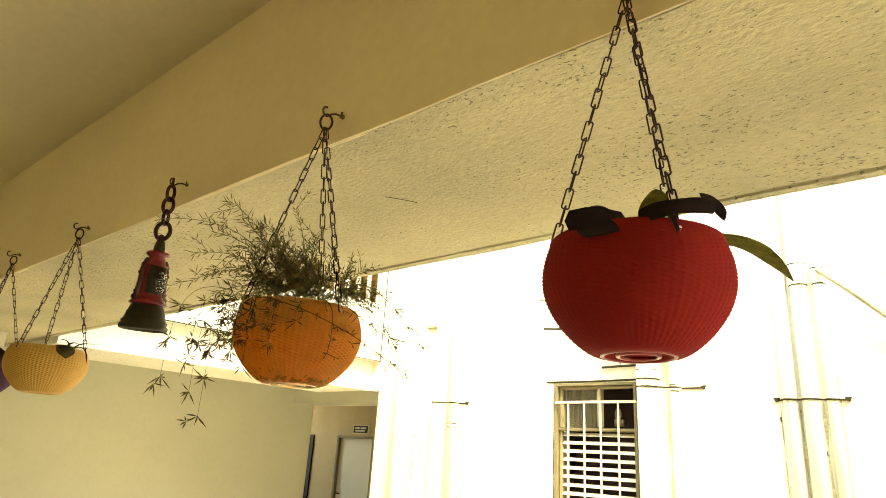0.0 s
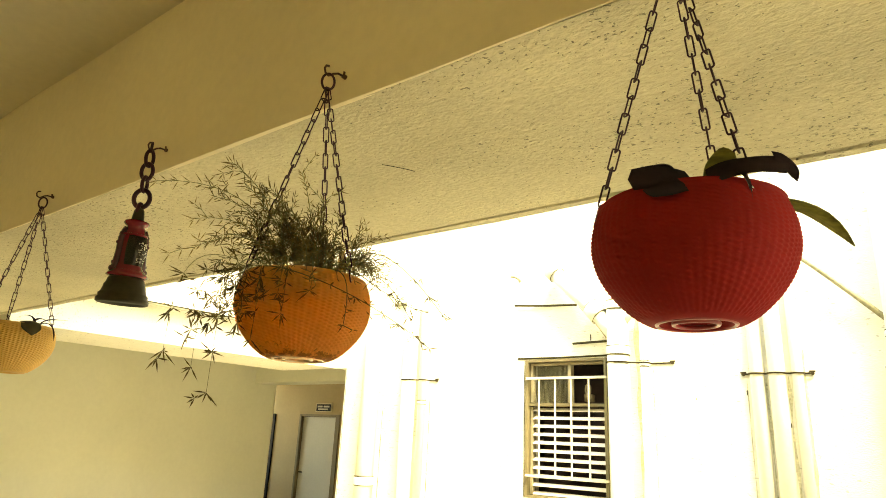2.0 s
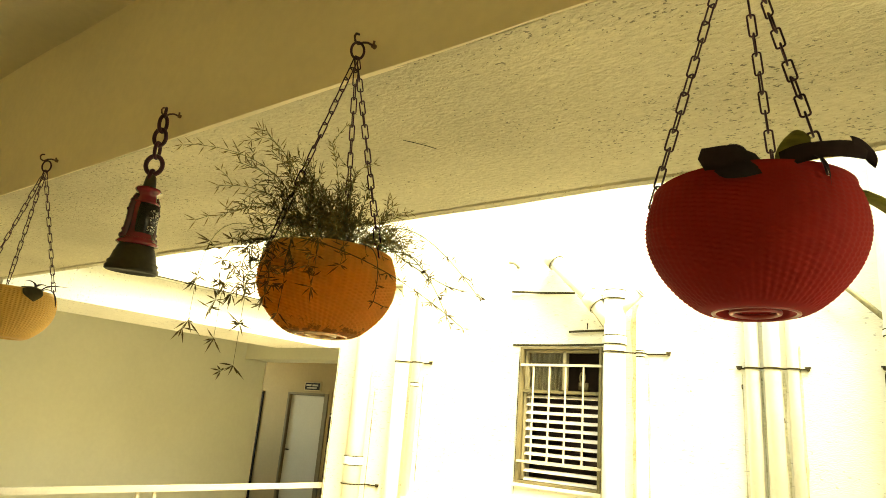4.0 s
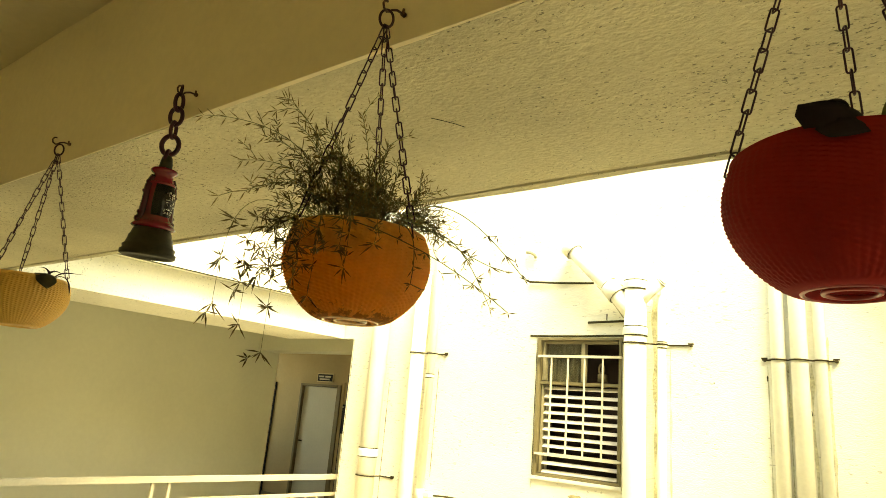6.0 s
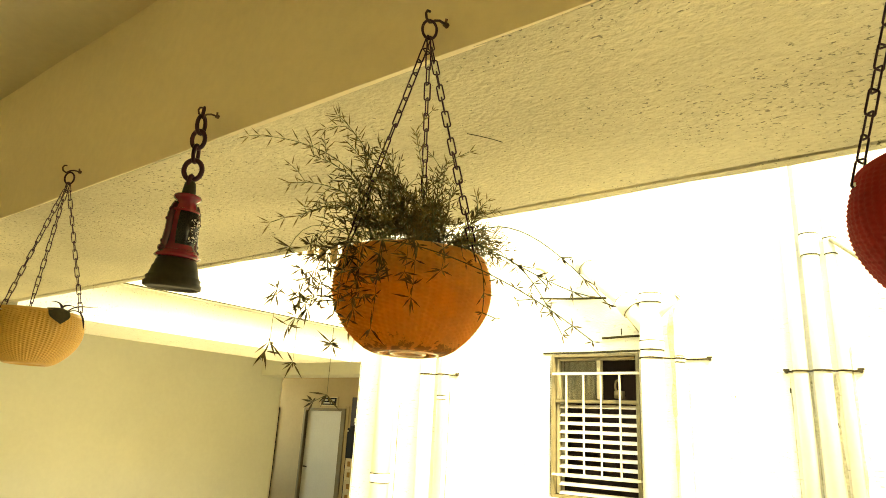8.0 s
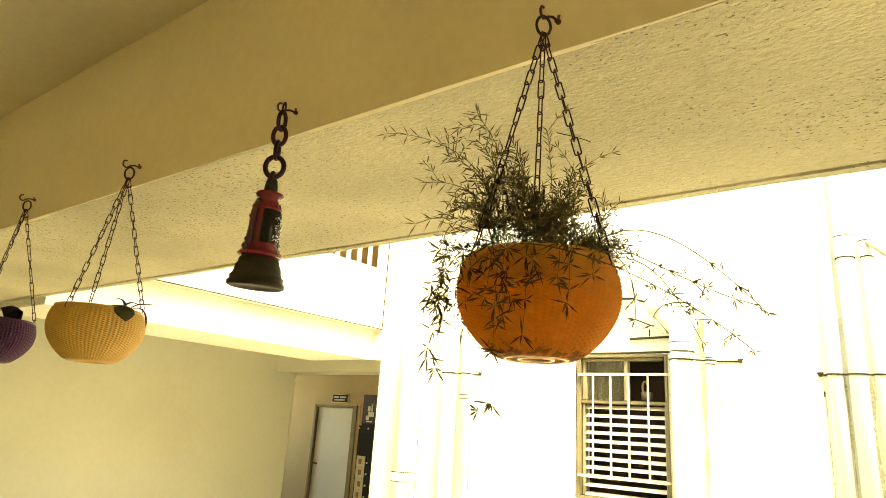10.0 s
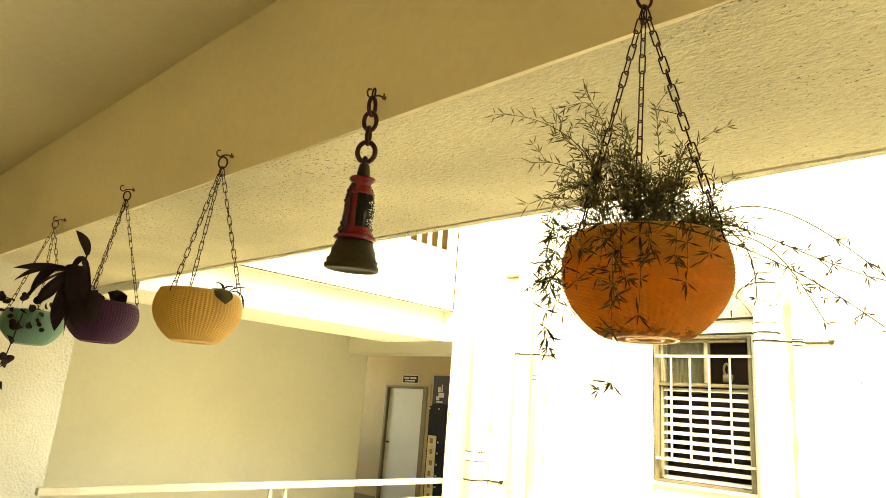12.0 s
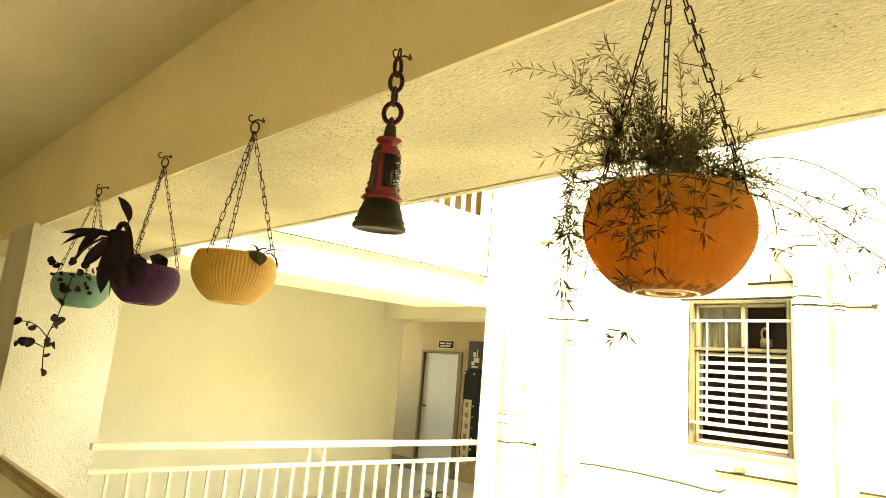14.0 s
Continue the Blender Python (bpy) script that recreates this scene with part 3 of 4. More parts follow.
    tube(b, [Vector(c) + q @ Vector((r * math.cos(k * math.pi / 10), r * math.sin(k * math.pi / 10), 0)) for k in range(20)], 0.003, 6, True)
    part(name, b, OLIVE_MARK, parent, "dirty joint")


# stack beside the window with its slanting branch
pa = pipe("soil_pipe", -2.14, 0.085, -0.35, 2.84, "thick white soil pipe with a branch and stained joints", (2.80, 2.43), half=0.032)
b = bmesh.new()
tube(b, [(0, 0, 2.53), (-0.10, 0, 2.66), (-0.19, 0, 2.775), (-0.595, 0, 3.175)], 0.064, 18)
br = part("branch", b, PIPE, pa, smooth=True)
for c0, c1 in (((-0.155, 0, 2.725), (-0.225, 0, 2.81)), ((-0.545, 0, 3.125), (-0.600, 0, 3.18))):
    b = bmesh.new()
    tube(b, [c0, c1], 0.079, 18)
    part("branch_collar", b, PIPE, br, "pale collar on the branch", True)
for c in ((-0.150, 0, 2.72), (-0.230, 0, 2.815), (-0.540, 0, 3.12)):
    ring_mark(br, c, (-0.7, 0, 0.7), 0.074)
# Thin dark olive lines along the branch's edges.
for pts in ([(-0.095, 0.0, 2.54), (-0.145, 0.0, 2.61), (-0.215, 0.0, 2.70), (-0.33, 0.0, 2.815)], [(-0.10, 0.0, 2.80), (-0.17, 0.0, 2.84), (-0.25, 0.0, 2.92), (-0.31, 0.0, 2.98)], [(-0.36, 0.0, 2.855), (-0.45, 0.0, 2.945), (-0.55, 0.0, 3.045)]):
    b = bmesh.new()
    tube(b, pts, 0.006, 6, r1=0.002)
    part("dirt_line", b, DIRTY, br, "dark olive line along the branch")
b = bmesh.new()
tube(b, [(0.04, 0, 2.66), (0.10, 0, 2.72), (0.21, 0.0, 2.815)], 0.040, 14)
sb = part("small_branch", b, PIPE, pa, "short open side branch", True)
ring_mark(sb, (0.205, 0, 2.81), (0.7, 0, 0.6), 0.041)
# The branch is solid: a dark disc paints the shade in its mouth.
b = bmesh.new()
tube(b, [(0.212, 0, 2.817), (0.214, 0, 2.819)], 0.032, 14)
part("mouth", b, OLIVE_MARK, sb, "dark disc painted as the shaded open end")
pipe("waste_pipe", -1.949, 0.031, -0.35, 2.72, "thin white waste pipe beside the soil pipe", (2.33,), half=0.02)
clamp(-2.24, -1.735, 2.335, [(-2.14, 0.085, 0.03), (-1.949, 0.031, 0.03)])
# three pipes side by side
pipe("waste_pipe", -1.148, 0.047, -0.35, 6.2, "white waste pipe half sunk in the plaster", (), off=-0.022)
pipe("soil_pipe", -1.017, 0.055, -0.35, 6.2, "thick white soil pipe fixed to the wall", (3.12,), off=-0.022, half=0.075)
pipe("waste_pipe", -0.890, 0.036, -0.35, 6.2, "white waste pipe fixed to the wall", (3.10,), off=-0.018)
clamp(-1.25, -0.79, 2.235, [(-1.148, 0.047, -0.022), (-1.017, 0.055, -0.022), (-0.890, 0.036, -0.018)])
pipe("soil_pipe", -0.27, 0.075, -0.35, 6.2, "thick white soil pipe fixed to the wall", (2.467,), half=0.018)
clamp(-0.37, -0.13, 2.25, [(-0.27, 0.075, 0.03)])
b = bmesh.new()
tube(b, [(-0.88, WALL_Y - 0.07, 3.14), (-0.70, WALL_Y - 0.08, 2.96), (-0.5, WALL_Y - 0.08, 2.75), (-0.30, WALL_Y - 0.09, 2.53)], 0.018, 12)
solid("overflow_pipe", b, DIRTY, "thin slanting overflow pipe between two soil pipes", "pipe", group="pipes on the courtyard wall", smooth=True)
# pipes towards the corner
pipe("waste_pipe", -4.32, 0.070, -0.35, 3.05, "white waste pipe fixed to the wall", ())
pipe("waste_pipe", -4.172, 0.038, 0.95, 6.2, "thin white pipe ending at an elbow", (2.02,), half=0.014)
pipe("waste_pipe", -4.135, 0.030, -0.35, 0.88, "thin white pipe below the elbow", (0.85,), half=0.02)
b = bmesh.new()
tube(b, [(-4.172, WALL_Y - 0.068, 0.99), (-4.170, WALL_Y - 0.068, 0.95), (-4.150, WALL_Y - 0.065, 0.905), (-4.135, WALL_Y - 0.06, 0.86)], 0.044, 14)
box(b, -4.135, -4.045, WALL_Y - 0.09, WALL_Y - 0.02, 0.925, 0.975, bevel=0.008)
solid("pipe_elbow", b, PIPE, "white pipe elbow with a side outlet and grey joints", "pipe fitting", group="pipes on the courtyard wall")
clamp(-4.41, -4.03, 2.235, [(-4.32, 0.070, 0.03), (-4.172, 0.038, 0.03)])
pipe("soil_pipe", -4.818, 0.090, -0.35, 6.2, "thick white soil pipe low on the wall", (1.252,), half=0.038)
clamp(-4.93, -4.56, 1.035, [(-4.818, 0.090, 0.03)])
b = bmesh.new()
tube(b, [(-4.04, WALL_Y - 0.03, 0.945), (-3.9, WALL_Y - 0.03, 0.955), (-3.49, WALL_Y - 0.03, 0.955), (-3.1, WALL_Y - 0.03, 0.94), (-2.9, WALL_Y - 0.03, 0.925), (-2.80, WALL_Y - 0.03, 0.925), (-2.76, WALL_Y - 0.03, 0.95)], 0.008, 8)
solid("wall_cable", b, CABLE, "thin grey cable along the white wall", "cable", smooth=True)
solid("low_ledge", boxes((-2.835, -2.22, WALL_Y - 0.03, WALL_Y, 1.070, 1.083), (-1.88, -0.95, WALL_Y - 0.03, WALL_Y, 1.085, 1.097), bevel=0.002), CABLE, "narrow stained ledge under the window", "ledge", "structure")
solid("ledge_fitting", boxes((-2.69, -2.615, WALL_Y - 0.05, WALL_Y, 1.095, 1.135), (-2.70, -2.605, WALL_Y - 0.055, WALL_Y, 1.118, 1.128), bevel=0.004), DIRTY, "small stained bracket over the ledge", "bracket")
for x0, x1, z, dz in ((-3.16, -2.54, 2.860, 0.045), (-2.58, -2.24, 2.530, -0.008)):
    b = bmesh.new()
    tube(b, [(x0, WALL_Y - 0.02, z + dz), ((x0 + x1) / 2, WALL_Y - 0.02, z + dz * 0.4), (x1, WALL_Y - 0.02, z)], 0.010, 8)
    solid("wall_conduit", b, CABLE, "thin stained conduit on the white wall", "conduit", smooth=True)
solid("wall_spout", boxes((-4.62, -4.40, WALL_Y - 0.05, WALL_Y, 3.02, 3.05), bevel=0.008), DIRTY, "small stained wall bracket", "bracket")
b = bmesh.new()
tube(b, [(-3.20, WALL_Y - 0.03, 3.185), (-3.15, WALL_Y - 0.04, 3.175), (-3.11, WALL_Y - 0.04, 3.15), (-3.10, WALL_Y - 0.03, 3.12)], 0.014, 8)
solid("wall_spout", b, DIRTY, "small bent stained spout on the white wall", "spout", smooth=True)


# stains on the white wall, and strips that paint the shade beside pipes
def streak(x, z0, z1, w, seed, material):
    bm = bmesh.new()
    n = max(6, int((z1 - z0) / 0.03))
    prev = None
    for i in range(n + 1):
        z = z0 + (z1 - z0) * i / n
        a = w * max(0.02, 0.55 + 0.9 * noise.noise(Vector((seed, z * 6, 0)))) * (1 if 0 < i < n else 0.2)
        c = x + 0.3 * w * noise.noise(Vector((seed + 9, z * 3, 0)))
        cur = (bm.verts.new((c - a / 2, WALL_Y - 0.003, z)), bm.verts.new((c + a / 2, WALL_Y - 0.003, z)), bm.verts.new((c, WALL_Y + 0.01, z)))
        if prev:
            for p, q in ((0, 1), (1, 2), (2, 0)):
                bm.faces.new((prev[p], prev[q], cur[q], cur[p]))
        prev = cur
    part("streak", bm, material, white, "olive strip of stain and painted gap shade")


# Narrow upright strips paint the dark pipe edges; the short ones are stains.
for k, (x, z0, z1, w) in enumerate(((-2.235, 2.36, 2.66, 0.03), (-2.285, 2.56, 2.68, 0.05), (-2.30, 2.66, 2.72, 0.03), (-2.245, 1.0, 2.3, 0.010),
                                    (-4.395, 0.8, 2.25, 0.007), (-4.235, 0.9, 2.9, 0.016), (-4.122, 1.1, 2.1, 0.006), (-4.925, 0.6, 1.7, 0.006), (-4.735, 0.7, 1.95, 0.008),
                                    (-3.06, 1.15, 2.40, 0.008), (-5.30, 0.2, 2.38, 0.006), (-0.362, 1.2, 2.23, 0.012), (-2.42, 2.54, 2.60, 0.02), (-1.585, 2.053, 2.067, 0.014), (-1.225, 2.085, 2.125, 0.012), (-0.965, 1.865, 1.90, 0.010))):
    streak(x, z0, z1, w, k * 3.7, OLIVE_MARK)
# Stained plaster by the soil pipe, and painted shade between the pipes.
for k, (x, z0, z1, w) in enumerate(((-2.012, 1.9, 2.80, 0.085), (-2.015, 0.9, 1.89, 0.045), (-1.093, 1.2, 2.22, 0.020), (-0.952, 1.2, 2.22, 0.026), (-0.845, 0.3, 2.4, 0.022), (-1.222, 0.4, 2.2, 0.012), (-1.90, 0.8, 2.3, 0.02))):
    streak(x, z0, z1, w, 70 + k * 3.7, STAIN_SHADE)
b = bmesh.new()
tube(b, [(-3.13, WALL_Y - 0.004, 2.414), (-2.7, WALL_Y - 0.004, 2.410), (-2.245, WALL_Y - 0.004, 2.414)], 0.008, 6)
part("lintel_line", b, OLIVE_MARK, white, "thin dark line over the window")

# ---- hanging pots ----
POT_R, POT_H = 0.142, 0.168
HOOK_Y, HOOK_Z = 0.90, 2.512


POT_ROWS = 27


def pot_profile():
    pts = []
    for i in range(POT_ROWS * 4 + 1):
        s = i / (POT_ROWS * 4)
        z = POT_H * s
        if s < 0.68:
            u = s / 0.68
            r = 0.060 + (POT_R - 0.060) * math.sin(u * math.pi / 2) ** 0.70
        else:
            u = (s - 0.68) / 0.32
            r = POT_R - 0.012 * u * u
        pts.append((r, z))
    return pts


def pot_mesh(name, material, relief):
    """Basket-woven wall: upright strands with staggered, slightly slanted stitches."""
    bm = bmesh.new()
    outer = pot_profile()
    last = len(outer) - 1

    def bulge(j, k):
        if j < 4 or j > last - 5:
            return relief * 0.5
        u, col = (k % 4) / 4, k // 4
        if k % 4 == 0:
            return -relief * 0.45
        v = j / 4 + 0.5 * (col % 2) + 0.45 * (u - 0.5)
        return relief * (0.40 + 0.60 * math.cos(2 * math.pi * v)) * math.sin(math.pi * u) ** 0.6
    base = [(0.0, 0.009), (0.043, 0.009), (0.046, 0.002), (0.050, 0.0), (0.059, 0.0)]
    rim = [(POT_R - 0.010, POT_H + 0.003), (POT_R - 0.015, POT_H + 0.002)]
    inner = [(r - 0.0045, max(z, 0.013)) for r, z in outer[::-8]] + [(0.0, 0.013)]
    off = len(base)

    def bl(j, k):
        jj = j - off
        return bulge(jj, k) if 0 <= jj < len(outer) else 0.0
    lathe(bm, base + outer + rim + inner, 272, bulge=bl)
    return finish(name, bm, material, True)


def ring_pts(r, n=20, plane="xz", sx=1.0, sz=1.0):
    out = []
    for i in range(n):
        a = 2 * math.pi * i / n
        c, s = r * sx * math.cos(a), r * sz * math.sin(a)
        out.append((c, 0, s) if plane == "xz" else (0, c, s))
    return out


LINK_L, LINK_W = 0.036, 0.0122
link_pts = []
for sx, sz in ((1, 1), (-1, 1), (-1, -1), (1, -1)):
    for a in range(3):
        t = math.radians(a * 45)
        cx, cz = sx * (LINK_W / 2 - 0.003), sz * (LINK_L / 2 - 0.003)
        q = t if sx * sz > 0 else math.pi / 2 - t
        link_pts.append((cx + sx * 0.003 * math.cos(q), 0, cz + sz * 0.003 * math.sin(q)))
lb = bmesh.new()
tube(lb, link_pts, 0.00155, 6, True)
LINK = finish("link", lb, CHAIN, True)

hb = bmesh.new()
hook_curve = [(0.012, 0.038, 0.004), (0.009, 0.022, 0.004), (0.004, 0.012, 0.0), (0.0, 0.006, -0.006), (0.0, 0.0, -0.010), (0.0, -0.010, -0.006), (0.0, -0.013, 0.004), (0.0, -0.009, 0.013), (0.0, 0.0, 0.016)]
tube(hb, hook_curve, 0.0028, 8)
HOOKM = finish("hook", hb, HOOK, True)
pb = bmesh.new()
tube(pb, [(0.012, 0.046, 0.004), (0.012, 0.036, 0.004)], 0.006, 10)
tube(pb, [(0.012, 0.038, 0.004), (0.018, 0.034, 0.013)], 0.003, 6)
PLUGM = finish("wall_plug", pb, PLUG, False)


def wall_hook(x, lift=0.0):
    h = new("wall_hook", HOOKM)
    h.location = (x, HOOK_Y - 0.004, HOOK_Z + lift)
    tagged(h, "small rusty cup hook screwed into the beam", "hook", "hooks on the beam")
    p = new("wall_plug", PLUGM)
    p.parent = h
    return h


def hanging_pot(x, material, label, turn, drop=0.50, dy=0.0, size=1.0, relief=0.0042, lift=0.0, foot=None):
    """Woven plastic pot on three chains from one ring. Its empty stands at the pot's base."""
    wall_hook(x, lift)
    zb = HOOK_Z - drop - POT_H * size
    reach = (HOOK_Z + lift - zb) / size
    root = empty("hanging_pot", (x, HOOK_Y - 0.002 + dy, zb), label, "plant pot", "hanging pots along the beam")
    root.scale = (size, size, size)
    body = new("pot_body", pot_mesh("pot_body", material, relief))
    body.parent = root
    # Rings added to give the base its pale highlight.
    if foot:
        bm = bmesh.new()
        for r in (0.030, 0.053):
            tube(bm, [(r * math.cos(k * math.pi / 20), r * math.sin(k * math.pi / 20), 0.0015) for k in range(40)], 0.0035, 8, True)
        part("foot_ring", bm, foot, root, "glossy ridges added for the highlight under the base", True)
    bm = bmesh.new()
    lathe(bm, [(0.0, POT_H - 0.030), (0.06, POT_H - 0.024), (POT_R - 0.018, POT_H - 0.032), (POT_R - 0.018, POT_H - 0.06), (0.0, POT_H - 0.06)], 32)
    part("soil", bm, SOIL, root, "dark potting soil")
    top = Vector((0, 0, reach - 0.045))
    bm = bmesh.new()
    pts = [Vector(p) + Vector((0, 0, reach - 0.026)) for p in ring_pts(0.022, 20, "xz", 0.68, 1.0)]
    tube(bm, [Matrix.Rotation(radians(50), 4, "Z") @ p for p in pts], 0.0030, 8, True)
    part("ring", bm, CHAIN, root, smooth=True)
    for k in range(3):
        a = radians(turn + 120 * k)
        hole = Vector((math.cos(a) * (POT_R - 0.012), math.sin(a) * (POT_R - 0.012), POT_H - 0.012))
        ch = part("chain", tube(bmesh.new(), [hole, hole + Vector((math.cos(a), math.sin(a), 0)) * 0.006], 0.0034, 10), SPECK, root, "chain with a pale eyelet at the rim")
        d = top - (hole + Vector((math.cos(a), math.sin(a), 0)) * 0.004)
        start = hole + Vector((math.cos(a), math.sin(a), 0)) * 0.004
        n = round(d.length / (LINK_L - 0.0045))
        quat = d.to_track_quat("Z", "Y")
        for i in range(n):
            o = new("link", LINK)
            o.parent = ch
            c = start + d * ((i + 0.5) / n)
            o.matrix_basis = Matrix.Translation(c) @ quat.to_matrix().to_4x4() @ Matrix.Rotation(radians(90 * (i % 2) + random.uniform(-22, 22) + 25), 4, "Z")
    return root


hanging_pot(-0.410, RED, "red woven plastic hanging pot on dark chains", 200, drop=0.508, size=0.97, relief=0.0017, foot=RED_FOOT)
hanging_pot(-1.225, ORANGE, "orange woven plastic hanging pot with a stained base", 242, drop=0.522, foot=ORANGE_FOOT)
hanging_pot(-2.836, YELLOW, "pale yellow woven plastic hanging pot on dark chains", 292, drop=0.51, dy=0.014)
hanging_pot(-3.692, PURPLE, "dark purple woven plastic hanging pot on dark chains", 75, drop=0.500, dy=0.02, lift=0.020)
hanging_pot(-4.557, TEAL, "pale teal woven plastic hanging pot on dark chains", 40, drop=0.505)


# ---- lantern ornament ----
def lantern(x):
    wall_hook(x)
    root = empty("hanging_lantern", (x, HOOK_Y - 0.004, 2.010), "red and dark plastic lantern ornament hanging on thick links", "lantern")
    root.rotation_euler = (radians(2), radians(4), 0)
    # flared base
    bm = bmesh.new()
    lathe(bm, [(0.0, 0.006), (0.060, 0.006), (0.065, 0.0), (0.071, 0.003), (0.072, 0.013), (0.066, 0.018), (0.068, 0.027), (0.062, 0.032), (0.058, 0.046), (0.057, 0.054), (0.053, 0.060), (0.050, 0.072), (0.044, 0.080), (0.0, 0.080)], 40)
    part("base", bm, LDARK, root, "dark green flared base", True)
    # red body with shoulders and top flange
    bm = bmesh.new()
    lathe(bm, [(0.0, 0.078), (0.050, 0.078), (0.058, 0.083), (0.052, 0.091), (0.044, 0.098), (0.036, 0.112), (0.033, 0.125), (0.032, 0.16), (0.032, 0.19), (0.030, 0.208), (0.027, 0.222), (0.025, 0.232),
               (0.033, 0.238), (0.036, 0.243), (0.033, 0.249), (0.022, 0.252), (0.0, 0.253)], 40)
    part("body", bm, LRED, root, "shiny red plastic body", True)
    # dark globe window on the camera side and its pale specks
    ga = radians(-5)
    bm = bmesh.new()
    for i in range(13):
        for j in range(9):
            a, z = ga + radians(-44 + 100 * j / 8), 0.106 + 0.100 * i / 12
            r = 0.0340 + 0.0075 * math.sin(math.pi * i / 12)
            bm.verts.new((r * math.cos(a), r * math.sin(a), z))
    bm.verts.ensure_lookup_table()
    for i in range(12):
        for j in range(8):
            q = [i * 9 + j, i * 9 + j + 1, i * 9 + j + 10, i * 9 + j + 9]
            bm.faces.new([bm.verts[k] for k in q])
    bmesh.ops.solidify(bm, geom=bm.faces[:], thickness=0.003)
    globe = part("globe", bm, LGLASS, root, "black glossy lantern globe", True)
    rnd = random.Random(4)
    bm = bmesh.new()
    for i in range(58):
        a, t = ga + radians(rnd.uniform(2, 46)), rnd.uniform(0.12, 0.78)
        r = 0.0350 + 0.0075 * math.sin(math.pi * t)
        c = Vector((r * math.cos(a), r * math.sin(a), 0.106 + 0.100 * t))
        s = rnd.uniform(0.0009, 0.0022)
        bmesh.ops.create_icosphere(bm, subdivisions=1, radius=s, matrix=Matrix.Translation(c))
    g = part("pale_specks", bm, SPECK, globe, "small white specks on the globe")
    tagged(g, kind="stuff")
    # side tubes of the lantern frame
    for sgn in (-1, 1):
        bm = bmesh.new()
        d = Vector((math.cos(ga + math.pi / 2), math.sin(ga + math.pi / 2), 0)) * sgn
        tube(bm, [d * 0.043 + Vector((0, 0, 0.088)), d * 0.040 + Vector((0, 0, 0.11)), d * 0.036 + Vector((0, 0, 0.15)), d * 0.036 + Vector((0, 0, 0.19)), d * 0.030 + Vector((0, 0, 0.214)), d * 0.025 + Vector((0, 0, 0.224))], 0.0095, 10)
        tube_part = part("side_tube", bm, LSIDE, root, "dark red side tube of the lantern frame", True)
        for z, rr, out in ((0.205, 0.010, 0.034), (0.178, 0.006, 0.043), (0.118, 0.007, 0.045), (0.100, 0.010, 0.046)):
            bm = bmesh.new()
            bmesh.ops.create_icosphere(bm, subdivisions=2, radius=rr, matrix=Matrix.Translation(d * out + Vector((0, 0, z))))
            part("knob", bm, LSIDE, tube_part, smooth=True)
    for z in (0.095, 0.205):
        bm = bmesh.new()
        tube(bm, [((0.044 if z < 0.15 else 0.034) * math.cos(a * math.pi / 12), (0.044 if z < 0.15 else 0.034) * math.sin(a * math.pi / 12), z) for a in range(24)], 0.004, 8, True)
        part("band", bm, LRED, root, smooth=True)
    # loop and links up to the hook
    va = radians(38)
    def oval(z, rx, rz, turn, r, name):
        bm = bmesh.new()
        pts = []
        for i in range(22):
            a = 2 * math.pi * i / 22
            pts.append((rx * math.cos(a) * math.cos(turn), rx * math.cos(a) * math.sin(turn), z + rz * math.sin(a)))
        tube(bm, pts, r, 8, True)
        part(name, bm, LCHAIN, root, smooth=True)
    bm = bmesh.new()
    lathe(bm, [(0.0, 0.250), (0.018, 0.250), (0.017, 0.266), (0.014, 0.284), (0.009, 0.292), (0.0, 0.294)], 20)
    part("neck", bm, LDARK, root, smooth=True)
    oval(0.285, 0.011, 0.020, va + 1.5, 0.0062, "loop")
    oval(0.322, 0.024, 0.028, va, 0.0070, "large_ring")
    oval(0.368, 0.013, 0.024, va + 1.45, 0.0055, "thick_link")
    oval(0.409, 0.0165, 0.026, va + 0.1, 0.0060, "thick_link")
    oval(0.452, 0.0125, 0.026, va + 1.0, 0.0055, "thick_link")
    oval(0.488, 0.0100, 0.016, va + 2.2, 0.0028, "thick_link")
    return root


lantern(-2.022)


# ---- plants ----
def bezier(p0, p1, p2, p3, n):
    out = []
    for i in range(n + 1):
        t = i / n
        out.append(p0 * (1 - t) ** 3 + p1 * 3 * t * (1 - t) ** 2 + p2 * 3 * t * t * (1 - t) + p3 * t ** 3)
    return out


def needle(bm, p, d, length, w):
    d = d.normalized()
    s = d.orthogonal().normalized()
    u = d.cross(s)
    m = p + d * length * 0.45
    a, b = bm.verts.new(p), bm.verts.new(p + d * length)
    ring = [bm.verts.new(m + (s * math.cos(q) + u * math.sin(q)) * w) for q in (0.3, 2.4, 4.5)]
    for k in range(3):
        bm.faces.new((a, ring[k], ring[(k + 1) % 3]))
        bm.faces.new((b, ring[(k + 1) % 3], ring[k]))


def whorl(bm, p, d, rnd, count, ln, w, spread):
    """A few needles springing from one node, raked along the shoot."""
    s = d.orthogonal().normalized()
    u = d.cross(s).normalized()
    a0 = rnd.uniform(0, 6.28)
    for k in range(count):
        q = a0 + k * 6.283 / count + rnd.uniform(-0.5, 0.5)
        dd = d * rnd.uniform(1 - spread, 1.1) + (s * math.cos(q) + u * math.sin(q)) * rnd.uniform(0.45, 1.0)
        needle(bm, p, dd, ln * rnd.uniform(0.65, 1.2), w)


